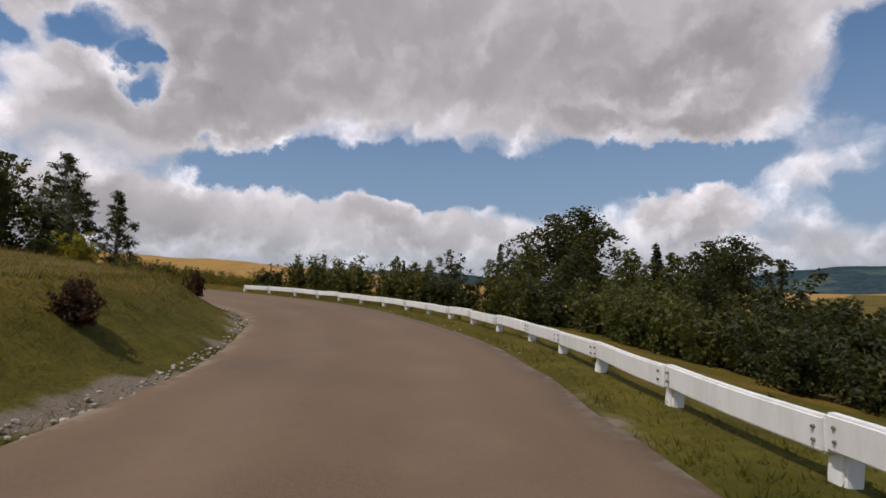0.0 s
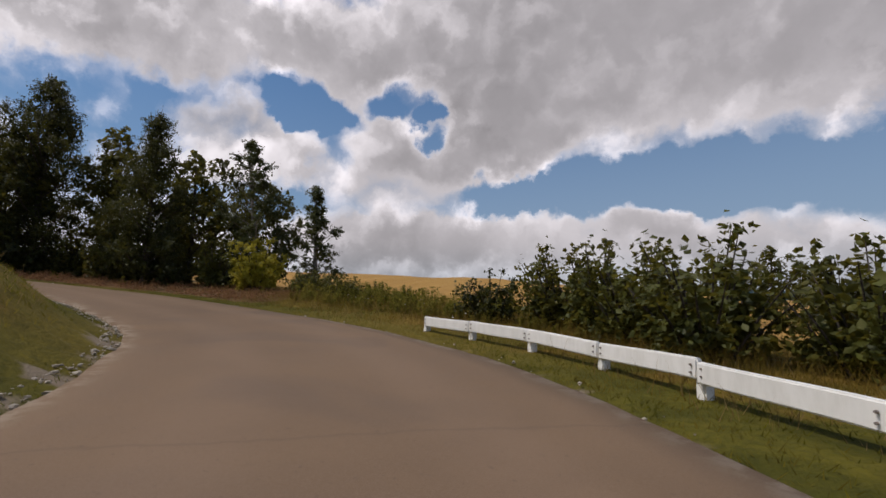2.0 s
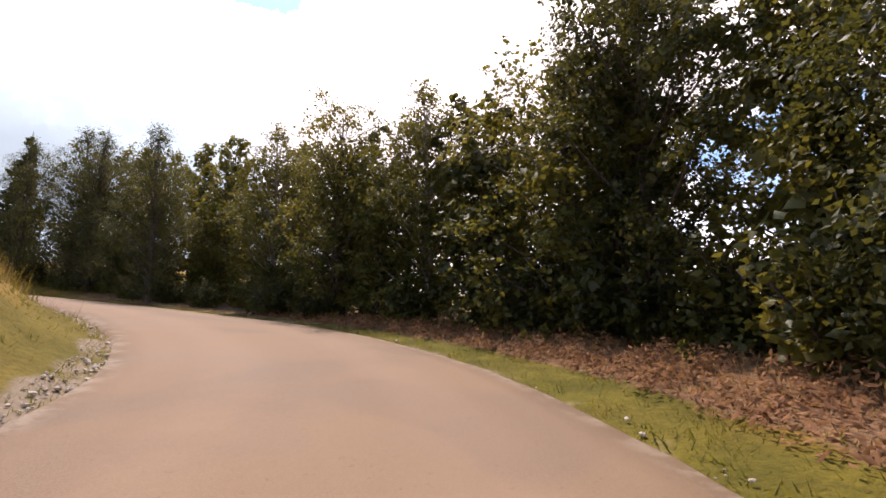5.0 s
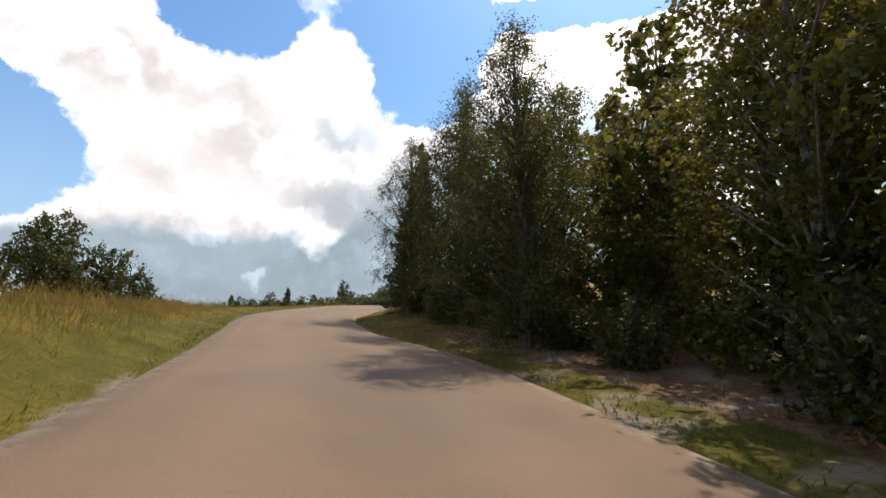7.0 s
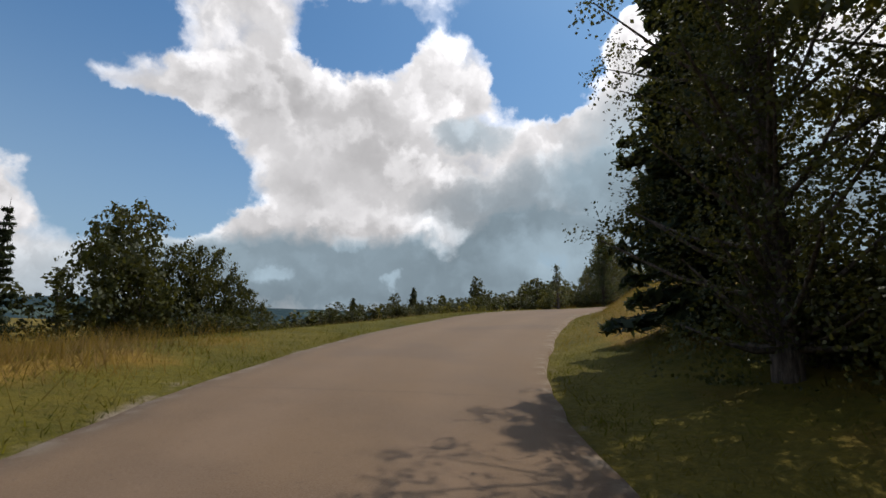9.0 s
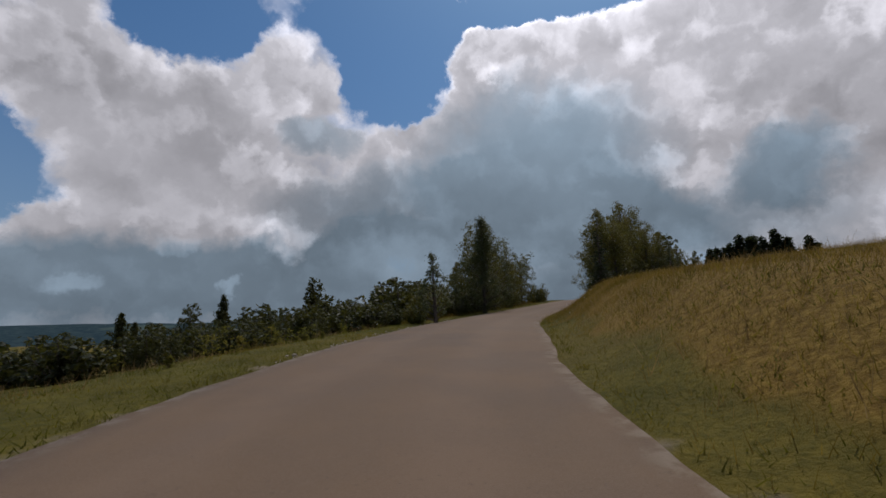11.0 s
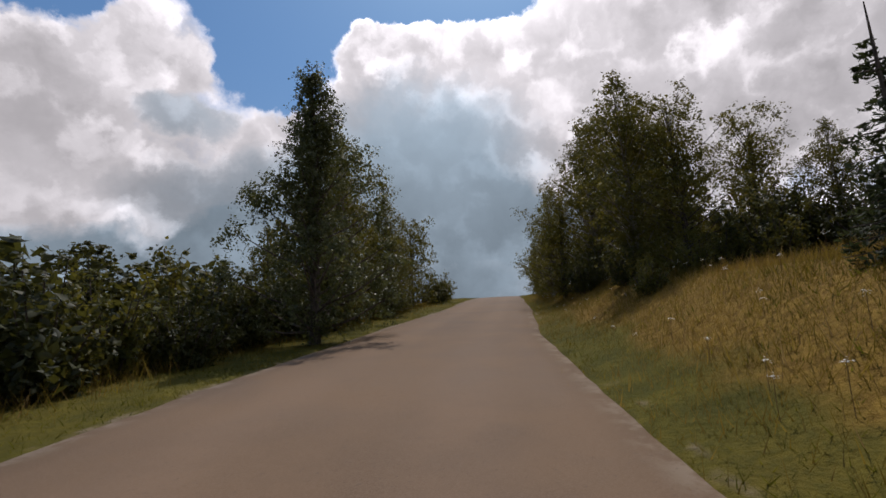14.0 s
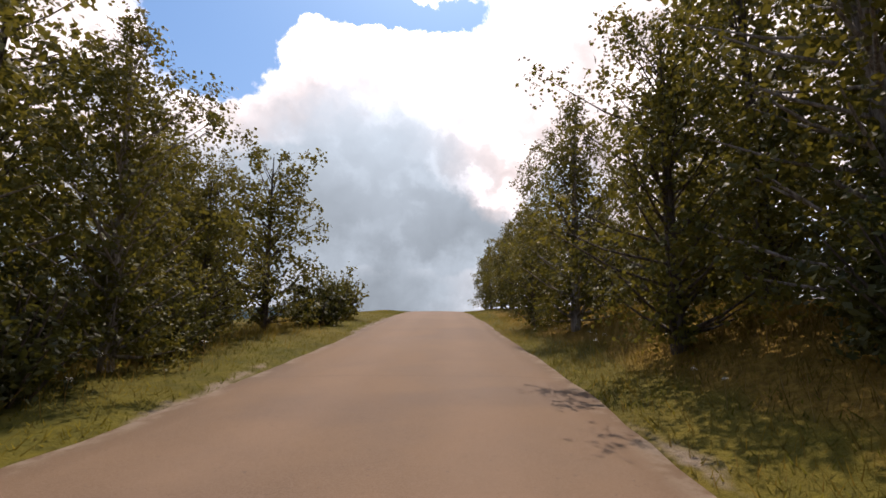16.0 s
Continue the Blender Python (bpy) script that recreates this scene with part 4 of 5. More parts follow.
def build_guardrail():
    root = tagged(new("guardrail"), "low white-painted concrete guardrail on short posts", "guardrail")
    run = np.r_[0, np.cumsum(np.linalg.norm(np.diff(RAIL_LINE[:, :2], axis=0), axis=1))]
    count = int(run[-1] / 2.0)
    stops = run[-1] - 2.0 * np.arange(count + 1)[::-1]
    rng = np.random.default_rng(5)
    pts = []
    for s in stops:
        x, y = np.interp(s, run, RAIL_LINE[:, 0]), np.interp(s, run, RAIL_LINE[:, 1])
        pts.append(Vector((x, y, height_at(x, y))))
    posts = [box_mesh("post", 0.15, 0.15, 0.60, PAINT, 0.02, 0.0, k) for k in range(3)]
    bolt = bpy.data.meshes.new("bolt")
    bm = bmesh.new()
    bmesh.ops.create_cone(bm, cap_ends=True, segments=8, radius1=0.016, radius2=0.012, depth=0.024)
    bm.to_mesh(bolt)
    bm.free()
    bolt.materials.append(STEEL)
    for i, p in enumerate(pts):
        d = pts[min(i + 1, count)] - pts[max(i - 1, 0)]
        turn = math.atan2(d.y, d.x)
        across = Vector((-math.sin(turn), math.cos(turn), 0))
        ob = new("post", posts[i % 3])
        ob.parent = root
        ob.matrix_basis = Matrix.LocRotScale(p + across * -0.02 + Vector((0, 0, -0.02)), Euler((rng.normal(0.10, 0.04), rng.normal(0, 0.05), turn)), None)
        if i < count:
            a, b = p + Vector((0, 0, 0.31 + rng.normal(0, 0.014))), pts[i + 1] + Vector((0, 0, 0.31 + rng.normal(0, 0.014)))
            e = b - a
            panel = new("rail_panel", box_mesh("rail_panel", e.length - 0.02, 0.09, 0.25, PAINT, 0.018, 0.012, i))
            panel.parent = root
            lap = 0.004 * (i % 2) + rng.normal(0, 0.003)
            panel.matrix_basis = Matrix.LocRotScale((a + b) / 2 + across * (0.045 + lap), Euler((rng.normal(0, 0.015), -math.asin(e.z / e.length), math.atan2(e.y, e.x))), None)
            for end in (-1, 1):
                for up in (-0.045, 0.045):
                    nut = new("bolt", bolt)
                    nut.parent = panel
                    nut.matrix_basis = Matrix.LocRotScale((end * (e.length / 2 - 0.09), 0.055, up), Euler((-math.pi / 2, 0, 0)), None)
    return root


STEEL = material("rusty_steel", lambda n: gloss(n, n.mix(n.noise(place(n), 40, 3), (0.16, 0.10, 0.07), (0.35, 0.32, 0.29)), 0.6, metal=0.6))
build_guardrail()

# ---- trees and shrubs, stretch by stretch ----
def tree(kind, x, y, top, label="", wide=1.0):
    """A plant at (x, y) whose tip is at the height top."""
    return grow(kind, x, y, top - height_at(x, y), label, wide=wide)


def row(kinds, s0, s1, side0, side1, step, low, high, seed, jitter=0.8, wide=1.0):
    """Plants beside the lane between two distances along it, side metres to the left."""
    rng = np.random.default_rng(seed)
    n = max(1, int((s1 - s0) / step))
    for i in range(n):
        s = s0 + (s1 - s0) * (i + 0.5) / n + rng.normal(0, step * 0.2)
        p = lane_point(s, side0 + (side1 - side0) * i / max(1, n - 1) + rng.uniform(-jitter, jitter))
        grow(kinds[int(rng.integers(len(kinds)))], p.x, p.y, rng.uniform(low, high), wide=wide * rng.uniform(0.9, 1.15))


def belt(kinds, points, step, low, high, seed, jitter=1.0, wide=1.0):
    """Plants along a bent line of places, low to high metres tall, or that share of the third number of a place."""
    rng = np.random.default_rng(seed)
    line = smooth_line([(*p, 1)[:3] for p in points], step)
    for x, y, tall in line:
        x, y = x + rng.uniform(-jitter, jitter), y + rng.uniform(-jitter, jitter)
        grow(kinds[int(rng.integers(len(kinds)))], x, y, tall * rng.uniform(low, high), wide=wide * rng.uniform(0.9, 1.15))


# the group at the bend
tree("lime", -39.2, 27.7, 15.4)
tree("dead_top", -32.7, 30.7, 12.6)
tree("aspen", -28.9, 34.8, 11.6, wide=1.15)
tree("aspen_b", -27.6, 38.2, 9.7, wide=1.3)
tree("yellow", -27.7, 34.0, 6.5, wide=1.1)
tree("bush_b", -29.6, 33.0, 6.2)
tree("bush_b", -24.6, 36.4, 4.1)
tree("birch_b", -31.2, 35.6, 9.4)
tree("birch_b", -36.8, 30.8, 11.6)
tree("bush_b", -22.4, 37.2, 3.4)
for x, y, top in ((-23.8, 34.5, 4.1), (-22.4, 34.9, 3.9), (-21.1, 34.6, 3.7), (-19.9, 35.2, 3.4), (-24.9, 35.0, 4.2), (-18.6, 35.6, 3.2)):
    tree("bush_b", x, y, top, "bushy green weeds and shoots beside the field", wide=1.3)
tree("bush", -35.4, 30.2, 6.2)
belt(("bush", "bush_b"), ((-41.0, 24.6, 3.4), (-38.6, 28.0, 3.4), (-34.6, 30.4, 3.2), (-31.6, 31.8, 3.0)), 1.9, 0.8, 1.15, 55, 0.5, 1.15)
# the wood on the right of the climb
for x, y, top, kind in ((-43.8, 20.4, 14.0, "birch"), (-43.9, 16.2, 14.0, "birch_b"), (-45.0, 12.2, 13.9, "birch"), (-43.1, 6.8, 13.6, "near_birch"),
                        (-44.8, 23.9, 13.4, "mid_round"), (-42.2, 26.2, 13.0, "birch"), (-43.7, 1.8, 14.2, "near_birch"), (-45.4, -0.6, 14.6, "mid_round"), (-43.3, -3.2, 14.2, "near_birch"), (-45.0, -1.6, 15.6, "near_birch")):
    tree(kind, x, y, top)
tree("spruce", -44.5, -6.1, 16.0)
tree("thin_spruce", -47.6, -11.4, 10.8, wide=1.2)
for x, y, top, kind in ((-35.6, 36.2, 12.2, "far_round"), (-32.4, 38.8, 10.4, "far_round")):
    tree(kind, x, y, top)
row(("mid_birch", "mid_round"), 52, 74, -7.8, -7.4, 3.1, 6.0, 8.6, 50, 0.7, 1.15)
row(("far_birch", "far_round"), 46, 80, -9, -9, 3.0, 8, 10.0, 51, 1.3)
row(("far_birch", "dark", "far_round"), 48, 82, -15, -14, 4.4, 8, 10.5, 52, 2.0)
row(("far_bush",), 47, 80, -7.5, -7.5, 2.6, 1.8, 2.8, 54, 0.8)
row(("near_bush",), 60, 82, -5.2, -4.6, 2.4, 1.3, 2.2, 53, 0.4)
# the hedge and woods below the guardrail
belt(("bush", "bush_b"), ((-12.0, 31.4, 1.9), (-9.7, 31.0, 3.0), (-6.0, 29.9, 2.9), (0.0, 28.0, 2.8), (4.8, 23.0, 3.2), (7.2, 16.5, 2.9), (8.0, 8.0, 1.9), (8.0, 0.0, 1.7)), 1.7, 0.85, 1.06, 61, 0.6, 1.1)
belt(("far_round", "far_bush", "far_birch"), ((-9.0, 41.0, 2.7), (-3.0, 40.0, 3.4), (5.0, 36.0, 4.6), (10.0, 28.0, 5.4), (13.0, 20.0, 4.0), (14.0, 8.0, 2.0)), 3.4, 0.82, 1.05, 62, 1.1, 1.1)
belt(("far_birch", "far_round", "far_spruce"), ((-6.0, 56.0, 2.7), (1.0, 58.0, 3.9), (10.0, 56.0, 5.6), (20.0, 46.0, 4.4), (24.0, 30.0, 2.5), (26.0, 16.0, 2.0)), 4.6, 0.85, 1.05, 63, 1.6, 1.1)
belt(("far_bush",), ((17.0, 27.0, 3.0), (20.0, 21.0, 2.7), (21.0, 13.0, 2.3), (21.0, 2.0, 2.0)), 2.1, 0.85, 1.05, 64, 0.7, 1.2)
belt(("far_bush",), ((29.0, 35.0, 3.0), (33.0, 26.0, 2.3), (35.0, 14.0, 2.0)), 2.6, 0.85, 1.05, 65, 0.8, 1.2)
tree("oak", 13.3, 53.0, 10.7, wide=1.4)
tree("oak", 25.0, 43.6, 6.6, wide=1.35)
tree("aspen_b", 7.6, 74.0, 9.3)
tree("far_spruce", 20.6, 47.4, 6.9)
grow("far_bush", -42.0, 99.0, 1.2, "small dark bush at the edge of the ripe field")
grow("far_bush", -38.5, 104.0, 1.1, "small dark bush at the edge of the ripe field")
grow("dry", -8.1, 15.2, 1.0, wide=0.65)
grow("dry", -4.9, 6.5, 0.75, wide=0.75)
# left below the second climb
tree("spruce", -18.4, -24.6, 13.1, wide=0.75)
tree("far_birch", -15.6, -23.4, 9.7)
tree("far_round", -14.2, -21.6, 7.2)
tree("oak", -20.0, -34.0, 14.9, wide=0.78)
tree("oak", -23.6, -36.6, 12.9, wide=0.7)
tree("oak", -26.0, -40.4, 9.9, wide=0.8)
tree("far_round", -19.4, -28.6, 9.6, wide=1.1)
tree("far_round", -16.6, -25.6, 9.0, wide=1.1)
tree("far_round", -21.6, -32.0, 10.2, wide=0.9)
tree("bush", -20.4, -28.0, 7.2)
belt(("far_round", "far_bush", "dark"), ((-2, -56), (-16, -62), (-28, -66), (-38, -68), (-46, -66), (-52, -64)), 3.4, 4.5, 6.0, 71, 1.6)
belt(("far_bush",), ((-42.0, -48.0), (-47.0, -51.0), (-52.0, -54.0)), 3.0, 2.6, 3.6, 72, 1.0)
for s0, s1, side, step, low, high in ((88, 100, 12.0, 2.4, 0.8, 1.3), (99, 113, 9.4, 1.7, 0.9, 1.4), (97, 114, 13.0, 2.0, 1.3, 1.9), (94, 118, 18.0, 2.4, 1.7, 2.3), (98, 124, 25.0, 3.0, 2.5, 3.2),
                                      (113, 119, 8.6, 1.8, 1.8, 2.3), (119, 125, 9.0, 2.0, 2.7, 3.2), (114, 124, 13.0, 2.2, 2.2, 2.7), (124, 138, 13.0, 2.4, 3.6, 4.4), (118, 128, 18.0, 2.6, 2.6, 3.1)):
    row(("far_bush", "far_bush", "far_round"), s0, s1, side, side, step, low, high, 78 + s0 + int(side), 0.8, 1.35)
# left of the last climb
tree("sapling", -52.25, -36.0, 12.5, wide=1.3)
grow("bush_b", -51.5, -36.9, 1.3, wide=1.2)
grow("bush", -50.4, -37.4, 1.2, wide=1.2)
tree("thick_aspen", -60.65, -45.7, 17.4, wide=0.98)
for x, y, top, kind in ((-57.2, -45.6, 11.4, "bush"), (-62.6, -48.8, 13.6, "birch_b"), (-65.0, -52.6, 18.9, "birch"), (-70.2, -56.6, 15.6, "birch_b"),
                        (-72.8, -59.0, 17.4, "mid_round"), (-70.6, -60.4, 16.4, "mid_birch"), (-55.6, -47.6, 11.6, "bush_b"), (-54.0, -49.6, 11.6, "bush_b"), (-75.0, -59.6, 14.0, "bush"),
                        (-58.4, -51.2, 13.6, "bush_b"), (-67.9, -53.8, 16.6, "birch"), (-60.8, -48.2, 12.4, "near_bush"), (-64.0, -51.2, 12.9, "near_bush"),
                        (-54.4, -43.8, 10.4, "bush"), (-77.6, -62.2, 14.6, "bush_b")):
    tree(kind, x, y, top)
tree("mid_birch", -61.8, -53.2, 14.5)
tree("mid_round", -66.2, -57.4, 19.8)
tree("mid_birch", -69.4, -58.6, 17.4)
tree("near_bush", -57.4, -44.6, 11.2)
tree("near_bush", -66.6, -52.2, 12.4)
tree("near_bush", -69.0, -54.8, 12.6)
row(("far_bush",), 118, 150, 11.5, 10, 2.2, 2.2, 3.4, 73, 1.2)
row(("bush", "bush_b"), 117, 132, 6.6, 6.4, 1.9, 2.1, 2.8, 80, 0.5)
row(("far_round", "far_birch"), 132, 150, 9, 8.5, 3.0, 4.6, 5.4, 82, 0.8)
# right of the last climb
row(("far_round", "far_birch"), 136, 154, -11.5, -11, 2.8, 2.6, 3.4, 81, 1.0)
tree("thin_spruce", -59.9, -31.9, 13.9)
tree("thin_spruce", -62.4, -34.6, 13.5)
for x, y, top, kind in ((-68.4, -40.9, 17.6, "birch"), (-71.2, -41.6, 17.0, "birch_b"), (-68.4, -39.5, 16.3, "birch_b"), (-73.4, -47.4, 16.8, "birch_b"), (-76.8, -50.8, 17.6, "birch"),
                        (-74.4, -39.0, 14.7, "mid_birch"), (-66.4, -32.6, 12.5, "aspen_b"), (-77.6, -44.0, 16.9, "far_round"), (-72.6, -45.0, 18.6, "birch"), (-74.8, -44.2, 19.1, "birch_b"), (-71.4, -44.8, 13.0, "near_bush"),
                        (-70.2, -38.3, 15.8, "birch_b"), (-69.5, -36.4, 14.6, "birch"), (-68.0, -34.4, 13.4, "aspen_b"), (-76.5, -46.8, 20.4, "mid_birch"), (-68.0, -41.0, 12.4, "near_bush"), (-79.0, -53.4, 15.6, "mid_round")):
    tree(kind, x, y, top)
for x, y, top, kind in ((-69.6, -37.3, 13.6, "near_bush"), (-68.9, -35.7, 13.2, "near_bush"), (-68.8, -37.9, 13.4, "near_bush"), (-66.8, -38.7, 12.1, "bush_b"), (-68.0, -38.5, 12.4, "bush_b"),
                        (-65.6, -39.2, 11.6, "bush_b"), (-67.9, -37.4, 12.5, "bush_b")):
    tree(kind, x, y, top)
row(("mid_birch", "mid_round", "mid_birch"), 150, 176, -4.6, -4.4, 3.4, 5.2, 6.0, 74, 0.4)
row(("mid_round", "mid_birch"), 134, 150, -8.0, -8.0, 4.0, 4.6, 5.8, 77, 0.8)
row(("far_birch", "far_round"), 138, 172, -9, -9, 3.4, 4.2, 5.4, 75, 1.2)
belt(("far_spruce",), ((-114.6, -66.0, 1.0), (-118.0, -62.4, 1.25), (-120.6, -58.6, 1.25), (-123.2, -53.6, 0.95)), 1.15, 6.6, 8.0, 76, 0.9, 1.45)

# ---- grass, weeds and stones ----
def blades_mesh(name, x, y, high, rng, mat, wide=0.02, lean=0.45, per=6, around=0.12):
    """One mesh of grass tufts, each of several thin blades."""
    n = len(x) * per
    cx = np.repeat(x, per) + rng.normal(0, around, n)
    cy = np.repeat(y, per) + rng.normal(0, around, n)
    cz = land(cx, cy)[0] - 0.02
    h = np.repeat(high, per) * rng.uniform(0.55, 1.2, n)
    a, b = rng.uniform(0, 6.283, n), rng.uniform(0, 6.283, n)
    w = wide * rng.uniform(0.6, 1.4, n)
    out = h * lean * rng.uniform(0.2, 1.0, n)
    root = np.stack([cx, cy, cz], 1)
    side = np.stack([np.cos(a) * w, np.sin(a) * w, 0 * w], 1)
    tip = root + np.stack([np.cos(b) * out, np.sin(b) * out, h], 1)
    v = np.stack([root - side, root + side, tip], 1).reshape(-1, 3)
    tris = np.arange(3 * n).reshape(-1, 3)
    me = bpy.data.meshes.new(name)
    me.vertices.add(len(v))
    me.vertices.foreach_set("co", v.astype(np.float32).ravel())
    me.loops.add(tris.size)
    me.loops.foreach_set("vertex_index", tris.ravel().astype(np.int32))
    me.polygons.add(len(tris))
    me.polygons.foreach_set("loop_start", np.arange(0, tris.size, 3, dtype=np.int32))
    me.update()
    me.materials.append(mat)
    return me


def scatter(rng, count, s0, s1, out0, out1, left, power=1.0):
    """Places beside the road: between two distances along it and beyond its edge."""
    s = rng.uniform(s0, s1, count)
    o = out0 + (out1 - out0) * rng.uniform(0, 1, count) ** power
    edge = np.where(left, np.interp(s, REACH, EDGE_L) + o, -np.interp(s, REACH, EDGE_R) - o)
    x, y = (np.interp(s, REACH, LINE[:, c]) + np.interp(s, REACH, LEFT[:, c]) * edge for c in (0, 1))
    beyond = land(x, y)[1]
    keep = beyond > out0 - 0.1
    return x[keep], y[keep]


def build_grass():
    rng = np.random.default_rng(91)
    parts = [scatter(rng, 7200, -20, 80, 0.12, 3.2, True, 1.3), scatter(rng, 6000, 80, 172, 0.12, 3.0, True, 1.3),
             scatter(rng, 5600, -20, 70, 0.12, 2.6, False, 1.2), scatter(rng, 6200, 70, 172, 0.12, 3.0, False, 1.3)]
    x, y = np.concatenate([p[0] for p in parts]), np.concatenate([p[1] for p in parts])
    me = blades_mesh("verge_grass", x, y, rng.uniform(0.04, 0.12, len(x)), rng, GRASS, 0.0085, 1.4, 6, 0.14)
    tagged(new("verge_grass", me), "short green and straw-coloured grass along the road verges", "grass", kind="stuff")
    parts = [scatter(rng, 2600, -10, 82, 2.5, 11, True), scatter(rng, 1700, 84, 150, 2.5, 12, True), scatter(rng, 2600, 18, 46, 0.8, 11, False),
             scatter(rng, 3000, 82, 150, 1.6, 14, False)]
    x, y = np.concatenate([p[0] for p in parts]), np.concatenate([p[1] for p in parts])
    me = blades_mesh("meadow_grass", x, y, rng.uniform(0.05, 0.13, len(x)), rng, HERB, 0.008, 1.7, 10, 0.32)
    tagged(new("meadow_grass", me), "longer uneven meadow grass on the banks", "grass", kind="stuff")
    parts = [scatter(rng, 2300, 56, 82, 1.5, 8, True), scatter(rng, 900, 22, 46, 1.0, 7, False), scatter(rng, 1500, 86, 150, 1.0, 9, False),
             scatter(rng, 900, 40, 62, 2.2, 6, False), scatter(rng, 700, 0, 52, 1.6, 9, True), scatter(rng, 500, 90, 130, 2.0, 8, True)]
    x, y = np.concatenate([p[0] for p in parts]), np.concatenate([p[1] for p in parts])
    me = blades_mesh("dry_grass", x, y, rng.uniform(0.12, 0.38, len(x)), rng, STRAW, 0.005, 0.8, 7, 0.2)
    tagged(new("dry_grass", me), "withered straw-coloured grass and stalks on the banks", "grass", kind="stuff")


def build_tall_grass():
    rng = np.random.default_rng(94)
    parts = [scatter(rng, 3400, 106, 152, 0.5, 5.0, False, 0.8), scatter(rng, 1800, 86, 112, 0.8, 9.0, False), scatter(rng, 500, 116, 150, 1.6, 4.5, True), scatter(rng, 1000, 24, 41, 1.6, 9.0, False), scatter(rng, 1300, 57, 84, 1.3, 8.0, True)]
    x, y = np.concatenate([p[0] for p in parts]), np.concatenate([p[1] for p in parts])
    high = np.concatenate([np.full(len(p[0]), h) for p, h in zip(parts, (0.45, 0.36, 0.9, 0.9, 0.9))]) * rng.uniform(0.22, 0.62, len(x))
    me = blades_mesh("tall_grass", x, y, high, rng, TALL, 0.0048, 0.8, 18, 0.42)
    tagged(new("tall_grass", me), "tall soft yellowing grass beside the road", "grass", kind="stuff")


def build_bracken():
    """Low heaps of dead reddish bracken under the trees."""
    rng = np.random.default_rng(95)
    x, y = scatter(rng, 760, 40, 63, 1.25, 5.5, False)
    z, each = land(x, y)[0], 34
    q, a = 0.34 * np.sqrt(rng.uniform(0, 1, (len(x), each))), rng.uniform(0, 6.283, (len(x), each))
    up = (0.10 + 0.34 * rng.uniform(0, 1, (len(x), 1))) * (1 - (q / 0.40) ** 2) * rng.uniform(0.2, 1, q.shape)
    at = np.stack([x[:, None] + np.cos(a) * q, y[:, None] + np.sin(a) * q, z[:, None] + up], 2).reshape(-1, 3)
    out = np.stack([np.cos(a), np.sin(a), 0.8 + 0 * a], 2).reshape(-1, 3)
    tagged(new("dead_bracken", leaves_mesh("dead_bracken", at, out, 0.040, BRACKEN, rng, 2.6)), "heaps of dead reddish-brown bracken under the trees", "bracken", kind="stuff")


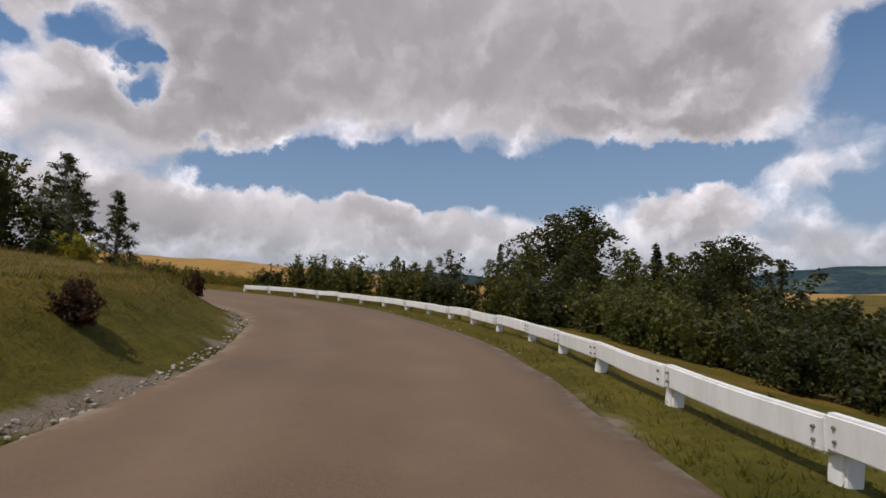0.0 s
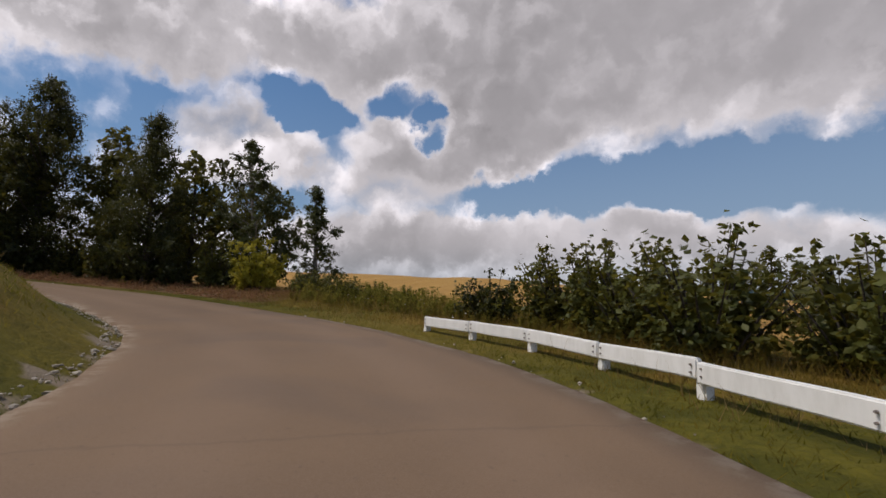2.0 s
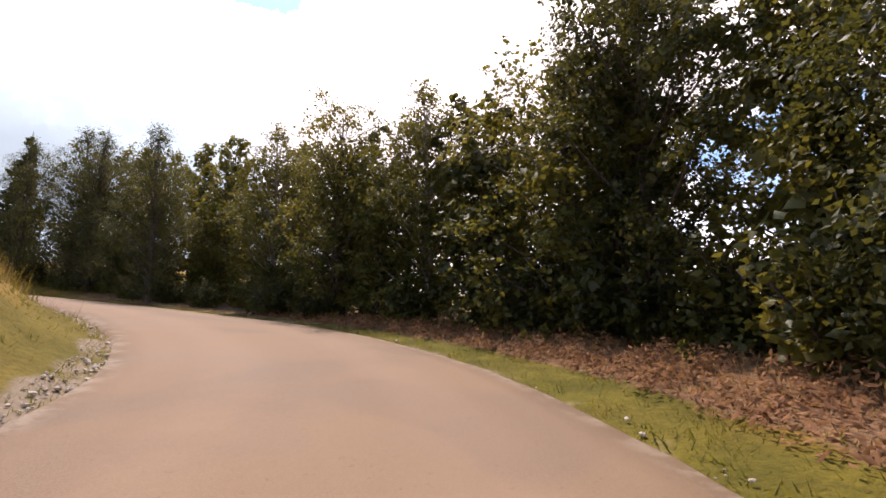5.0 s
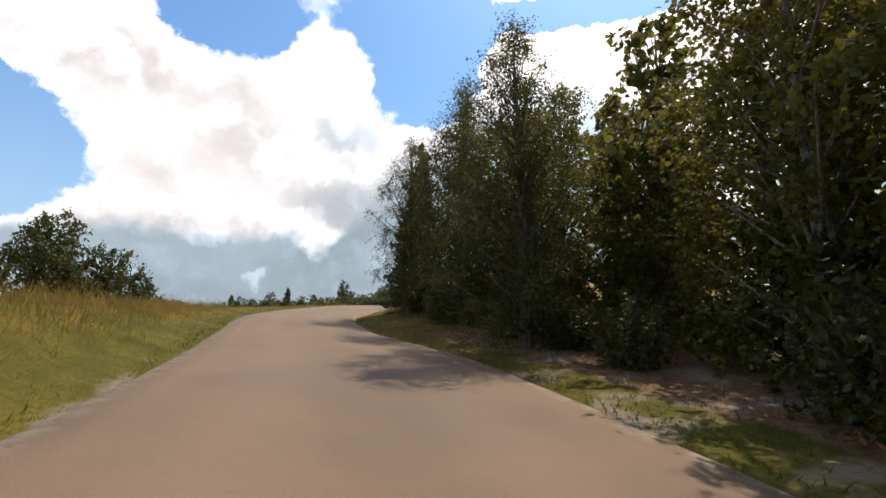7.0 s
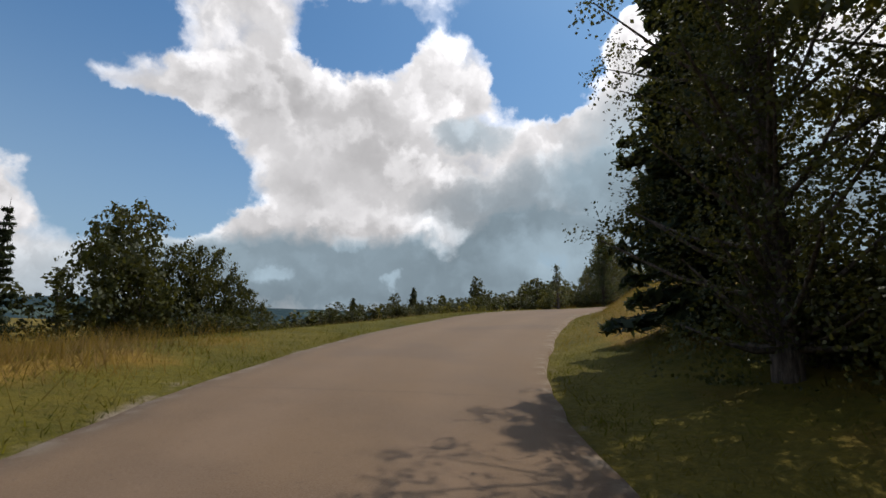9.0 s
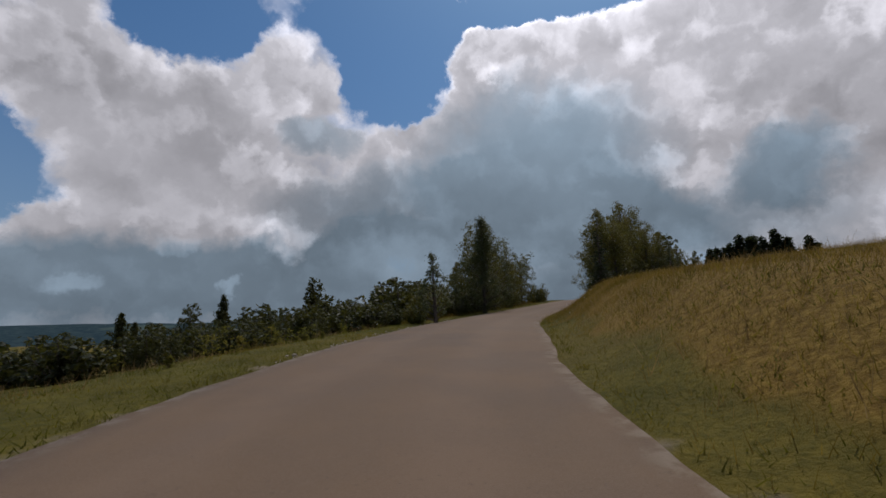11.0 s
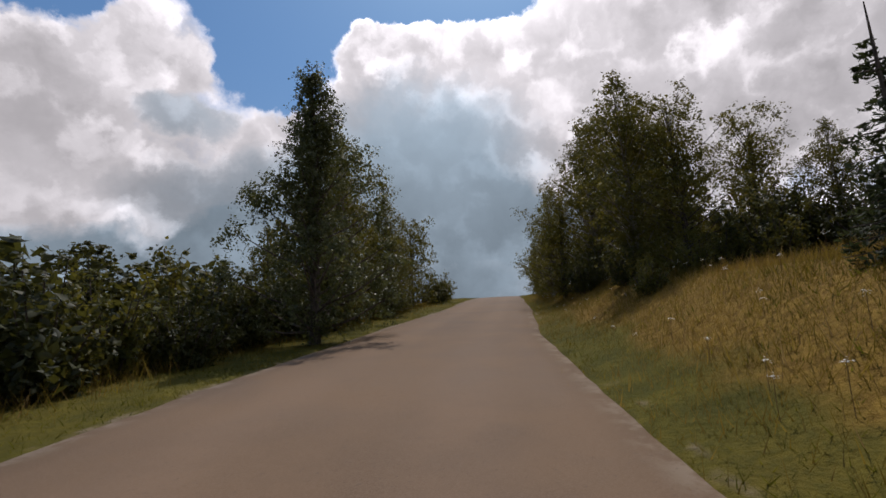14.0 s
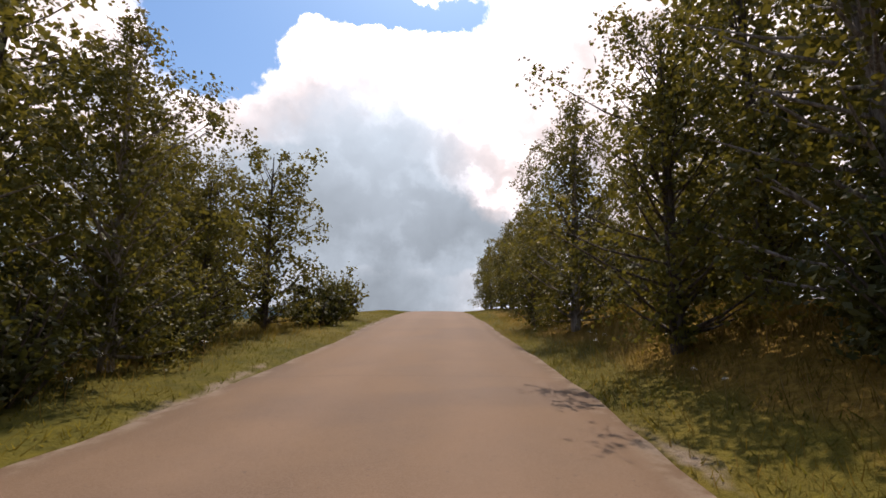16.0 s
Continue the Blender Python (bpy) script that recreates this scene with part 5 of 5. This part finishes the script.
def build_weeds():
    """Tall weeds with narrow leaves, and white flower heads on some of them."""
    rng = np.random.default_rng(92)
    parts = [scatter(rng, 190, 31, 40, 2.6, 6.5, False), scatter(rng, 150, 26, 40, 3.0, 7.0, False), scatter(rng, 90, 98, 142, 2.0, 6.5, True),
             scatter(rng, 40, -5, 24, 1.4, 3.2, False), scatter(rng, 120, 46, 80, 2.4, 5, False)]
    tall = np.concatenate([np.full(len(p[0]), h) for p, h in zip(parts, (0.75, 0.40, 0.7, 0.3, 0.6))])
    x, y = np.concatenate([p[0] for p in parts]), np.concatenate([p[1] for p in parts])
    z = land(x, y)[0]
    h = tall * rng.uniform(0.4, 1.3, len(x)) * np.clip((land(x, y)[1] - 0.8) / 3.5, 0.3, 1.0)
    each = 64
    u = rng.uniform(0.08, 1.0, (len(x), each))
    a = rng.uniform(0, 6.283, (len(x), each))
    r = (0.08 + 0.50 * (1 - 0.6 * u)) * h[:, None] * rng.uniform(0.1, 1.0, u.shape)
    at = np.stack([x[:, None] + np.cos(a) * r, y[:, None] + np.sin(a) * r, z[:, None] + u * h[:, None]], 2).reshape(-1, 3)
    out = np.stack([np.cos(a), np.sin(a), 0.4 + 0 * a], 2).reshape(-1, 3)
    tagged(new("tall_weeds", leaves_mesh("tall_weeds", at, out, 0.040, WEED, rng, 3.0)), "tall leafy green weeds beside the road", "weeds", kind="stuff")
    verts, faces = [], []
    for i in range(0, len(x), 5):
        tube(verts, faces, [(x[i], y[i], z[i] - 0.05), (x[i] + 0.03, y[i], z[i] + h[i] * 0.6), (x[i] + 0.05, y[i] + 0.03, z[i] + h[i] * 1.04)], [0.010, 0.008, 0.004], 3)
    heads = [scatter(rng, 110, 106, 148, 0.8, 3.4, False), scatter(rng, 40, 28, 38, 2.0, 7.0, False), scatter(rng, 40, 112, 140, 1.0, 4.0, True)]
    fx, fy = np.concatenate([p[0] for p in heads]), np.concatenate([p[1] for p in heads])
    low = land(fx, fy)[0]
    fz = low + rng.uniform(0.18, 0.42, len(fx))
    for i in range(len(fx)):
        tube(verts, faces, [(fx[i], fy[i], low[i] - 0.05), (fx[i] + 0.02, fy[i], (low[i] + fz[i]) / 2), (fx[i], fy[i], fz[i])], [0.004, 0.0035, 0.003], 3)
    tagged(new("weed_stalks", wood_mesh("weed_stalks", verts, faces, STRAW)), "thin straw-coloured weed stalks", "weeds", kind="stuff")
    q, b = rng.uniform(0, 0.045, (len(fx), 22)), rng.uniform(0, 6.283, (len(fx), 22))
    at = np.stack([fx[:, None] + np.cos(b) * q, fy[:, None] + np.sin(b) * q, fz[:, None] + rng.normal(0, 0.012, q.shape) - q * 0.3], 2).reshape(-1, 3)
    up = np.tile((0.0, 0.0, 1.5), (len(at), 1))
    tagged(new("white_flowers", leaves_mesh("white_flowers", at, up, 0.017, FLOWER, rng, 1.0, 0.2)), "flat white flower heads on the weeds", "flowers", kind="stuff")


def build_stones():
    """Broken stones along the road's inner edge."""
    rng = np.random.default_rng(93)
    parts = [scatter(rng, 1700, -4, 58, -0.05, 0.42, True, 1.4), scatter(rng, 160, 98, 118, -0.05, 0.3, True), scatter(rng, 90, 8, 60, 0.0, 0.3, False)]
    x, y = np.concatenate([p[0] for p in parts]), np.concatenate([p[1] for p in parts])
    z = land(x, y)[0]
    bm = bmesh.new()
    bmesh.ops.create_icosphere(bm, subdivisions=1, radius=1.0)
    base = np.array([v.co[:] for v in bm.verts])
    tris = [[v.index for v in f.verts] for f in bm.faces]
    bm.free()
    verts, faces = [], []
    for i in range(len(x)):
        k = 0.012 + 0.030 * rng.uniform() ** 2.2
        pts = base * rng.uniform(0.65, 1.25, (len(base), 1)) * (k * rng.uniform(0.8, 1.6), k * rng.uniform(0.8, 1.3), k * 0.75)
        c, s = math.cos(i), math.sin(i)
        o = len(verts)
        verts += [(x[i] + p[0] * c - p[1] * s, y[i] + p[0] * s + p[1] * c, z[i] + 0.02 + k * 0.4 + p[2]) for p in pts]
        faces += [[o + q for q in t] for t in tris]
    me = bpy.data.meshes.new("edge_stones")
    me.from_pydata(verts, [], faces)
    me.materials.append(STONE)
    tagged(new("edge_stones", me), "pale broken stones along the road edge", "stones", kind="stuff")


build_grass()
build_tall_grass()
build_weeds()
build_bracken()
build_stones()
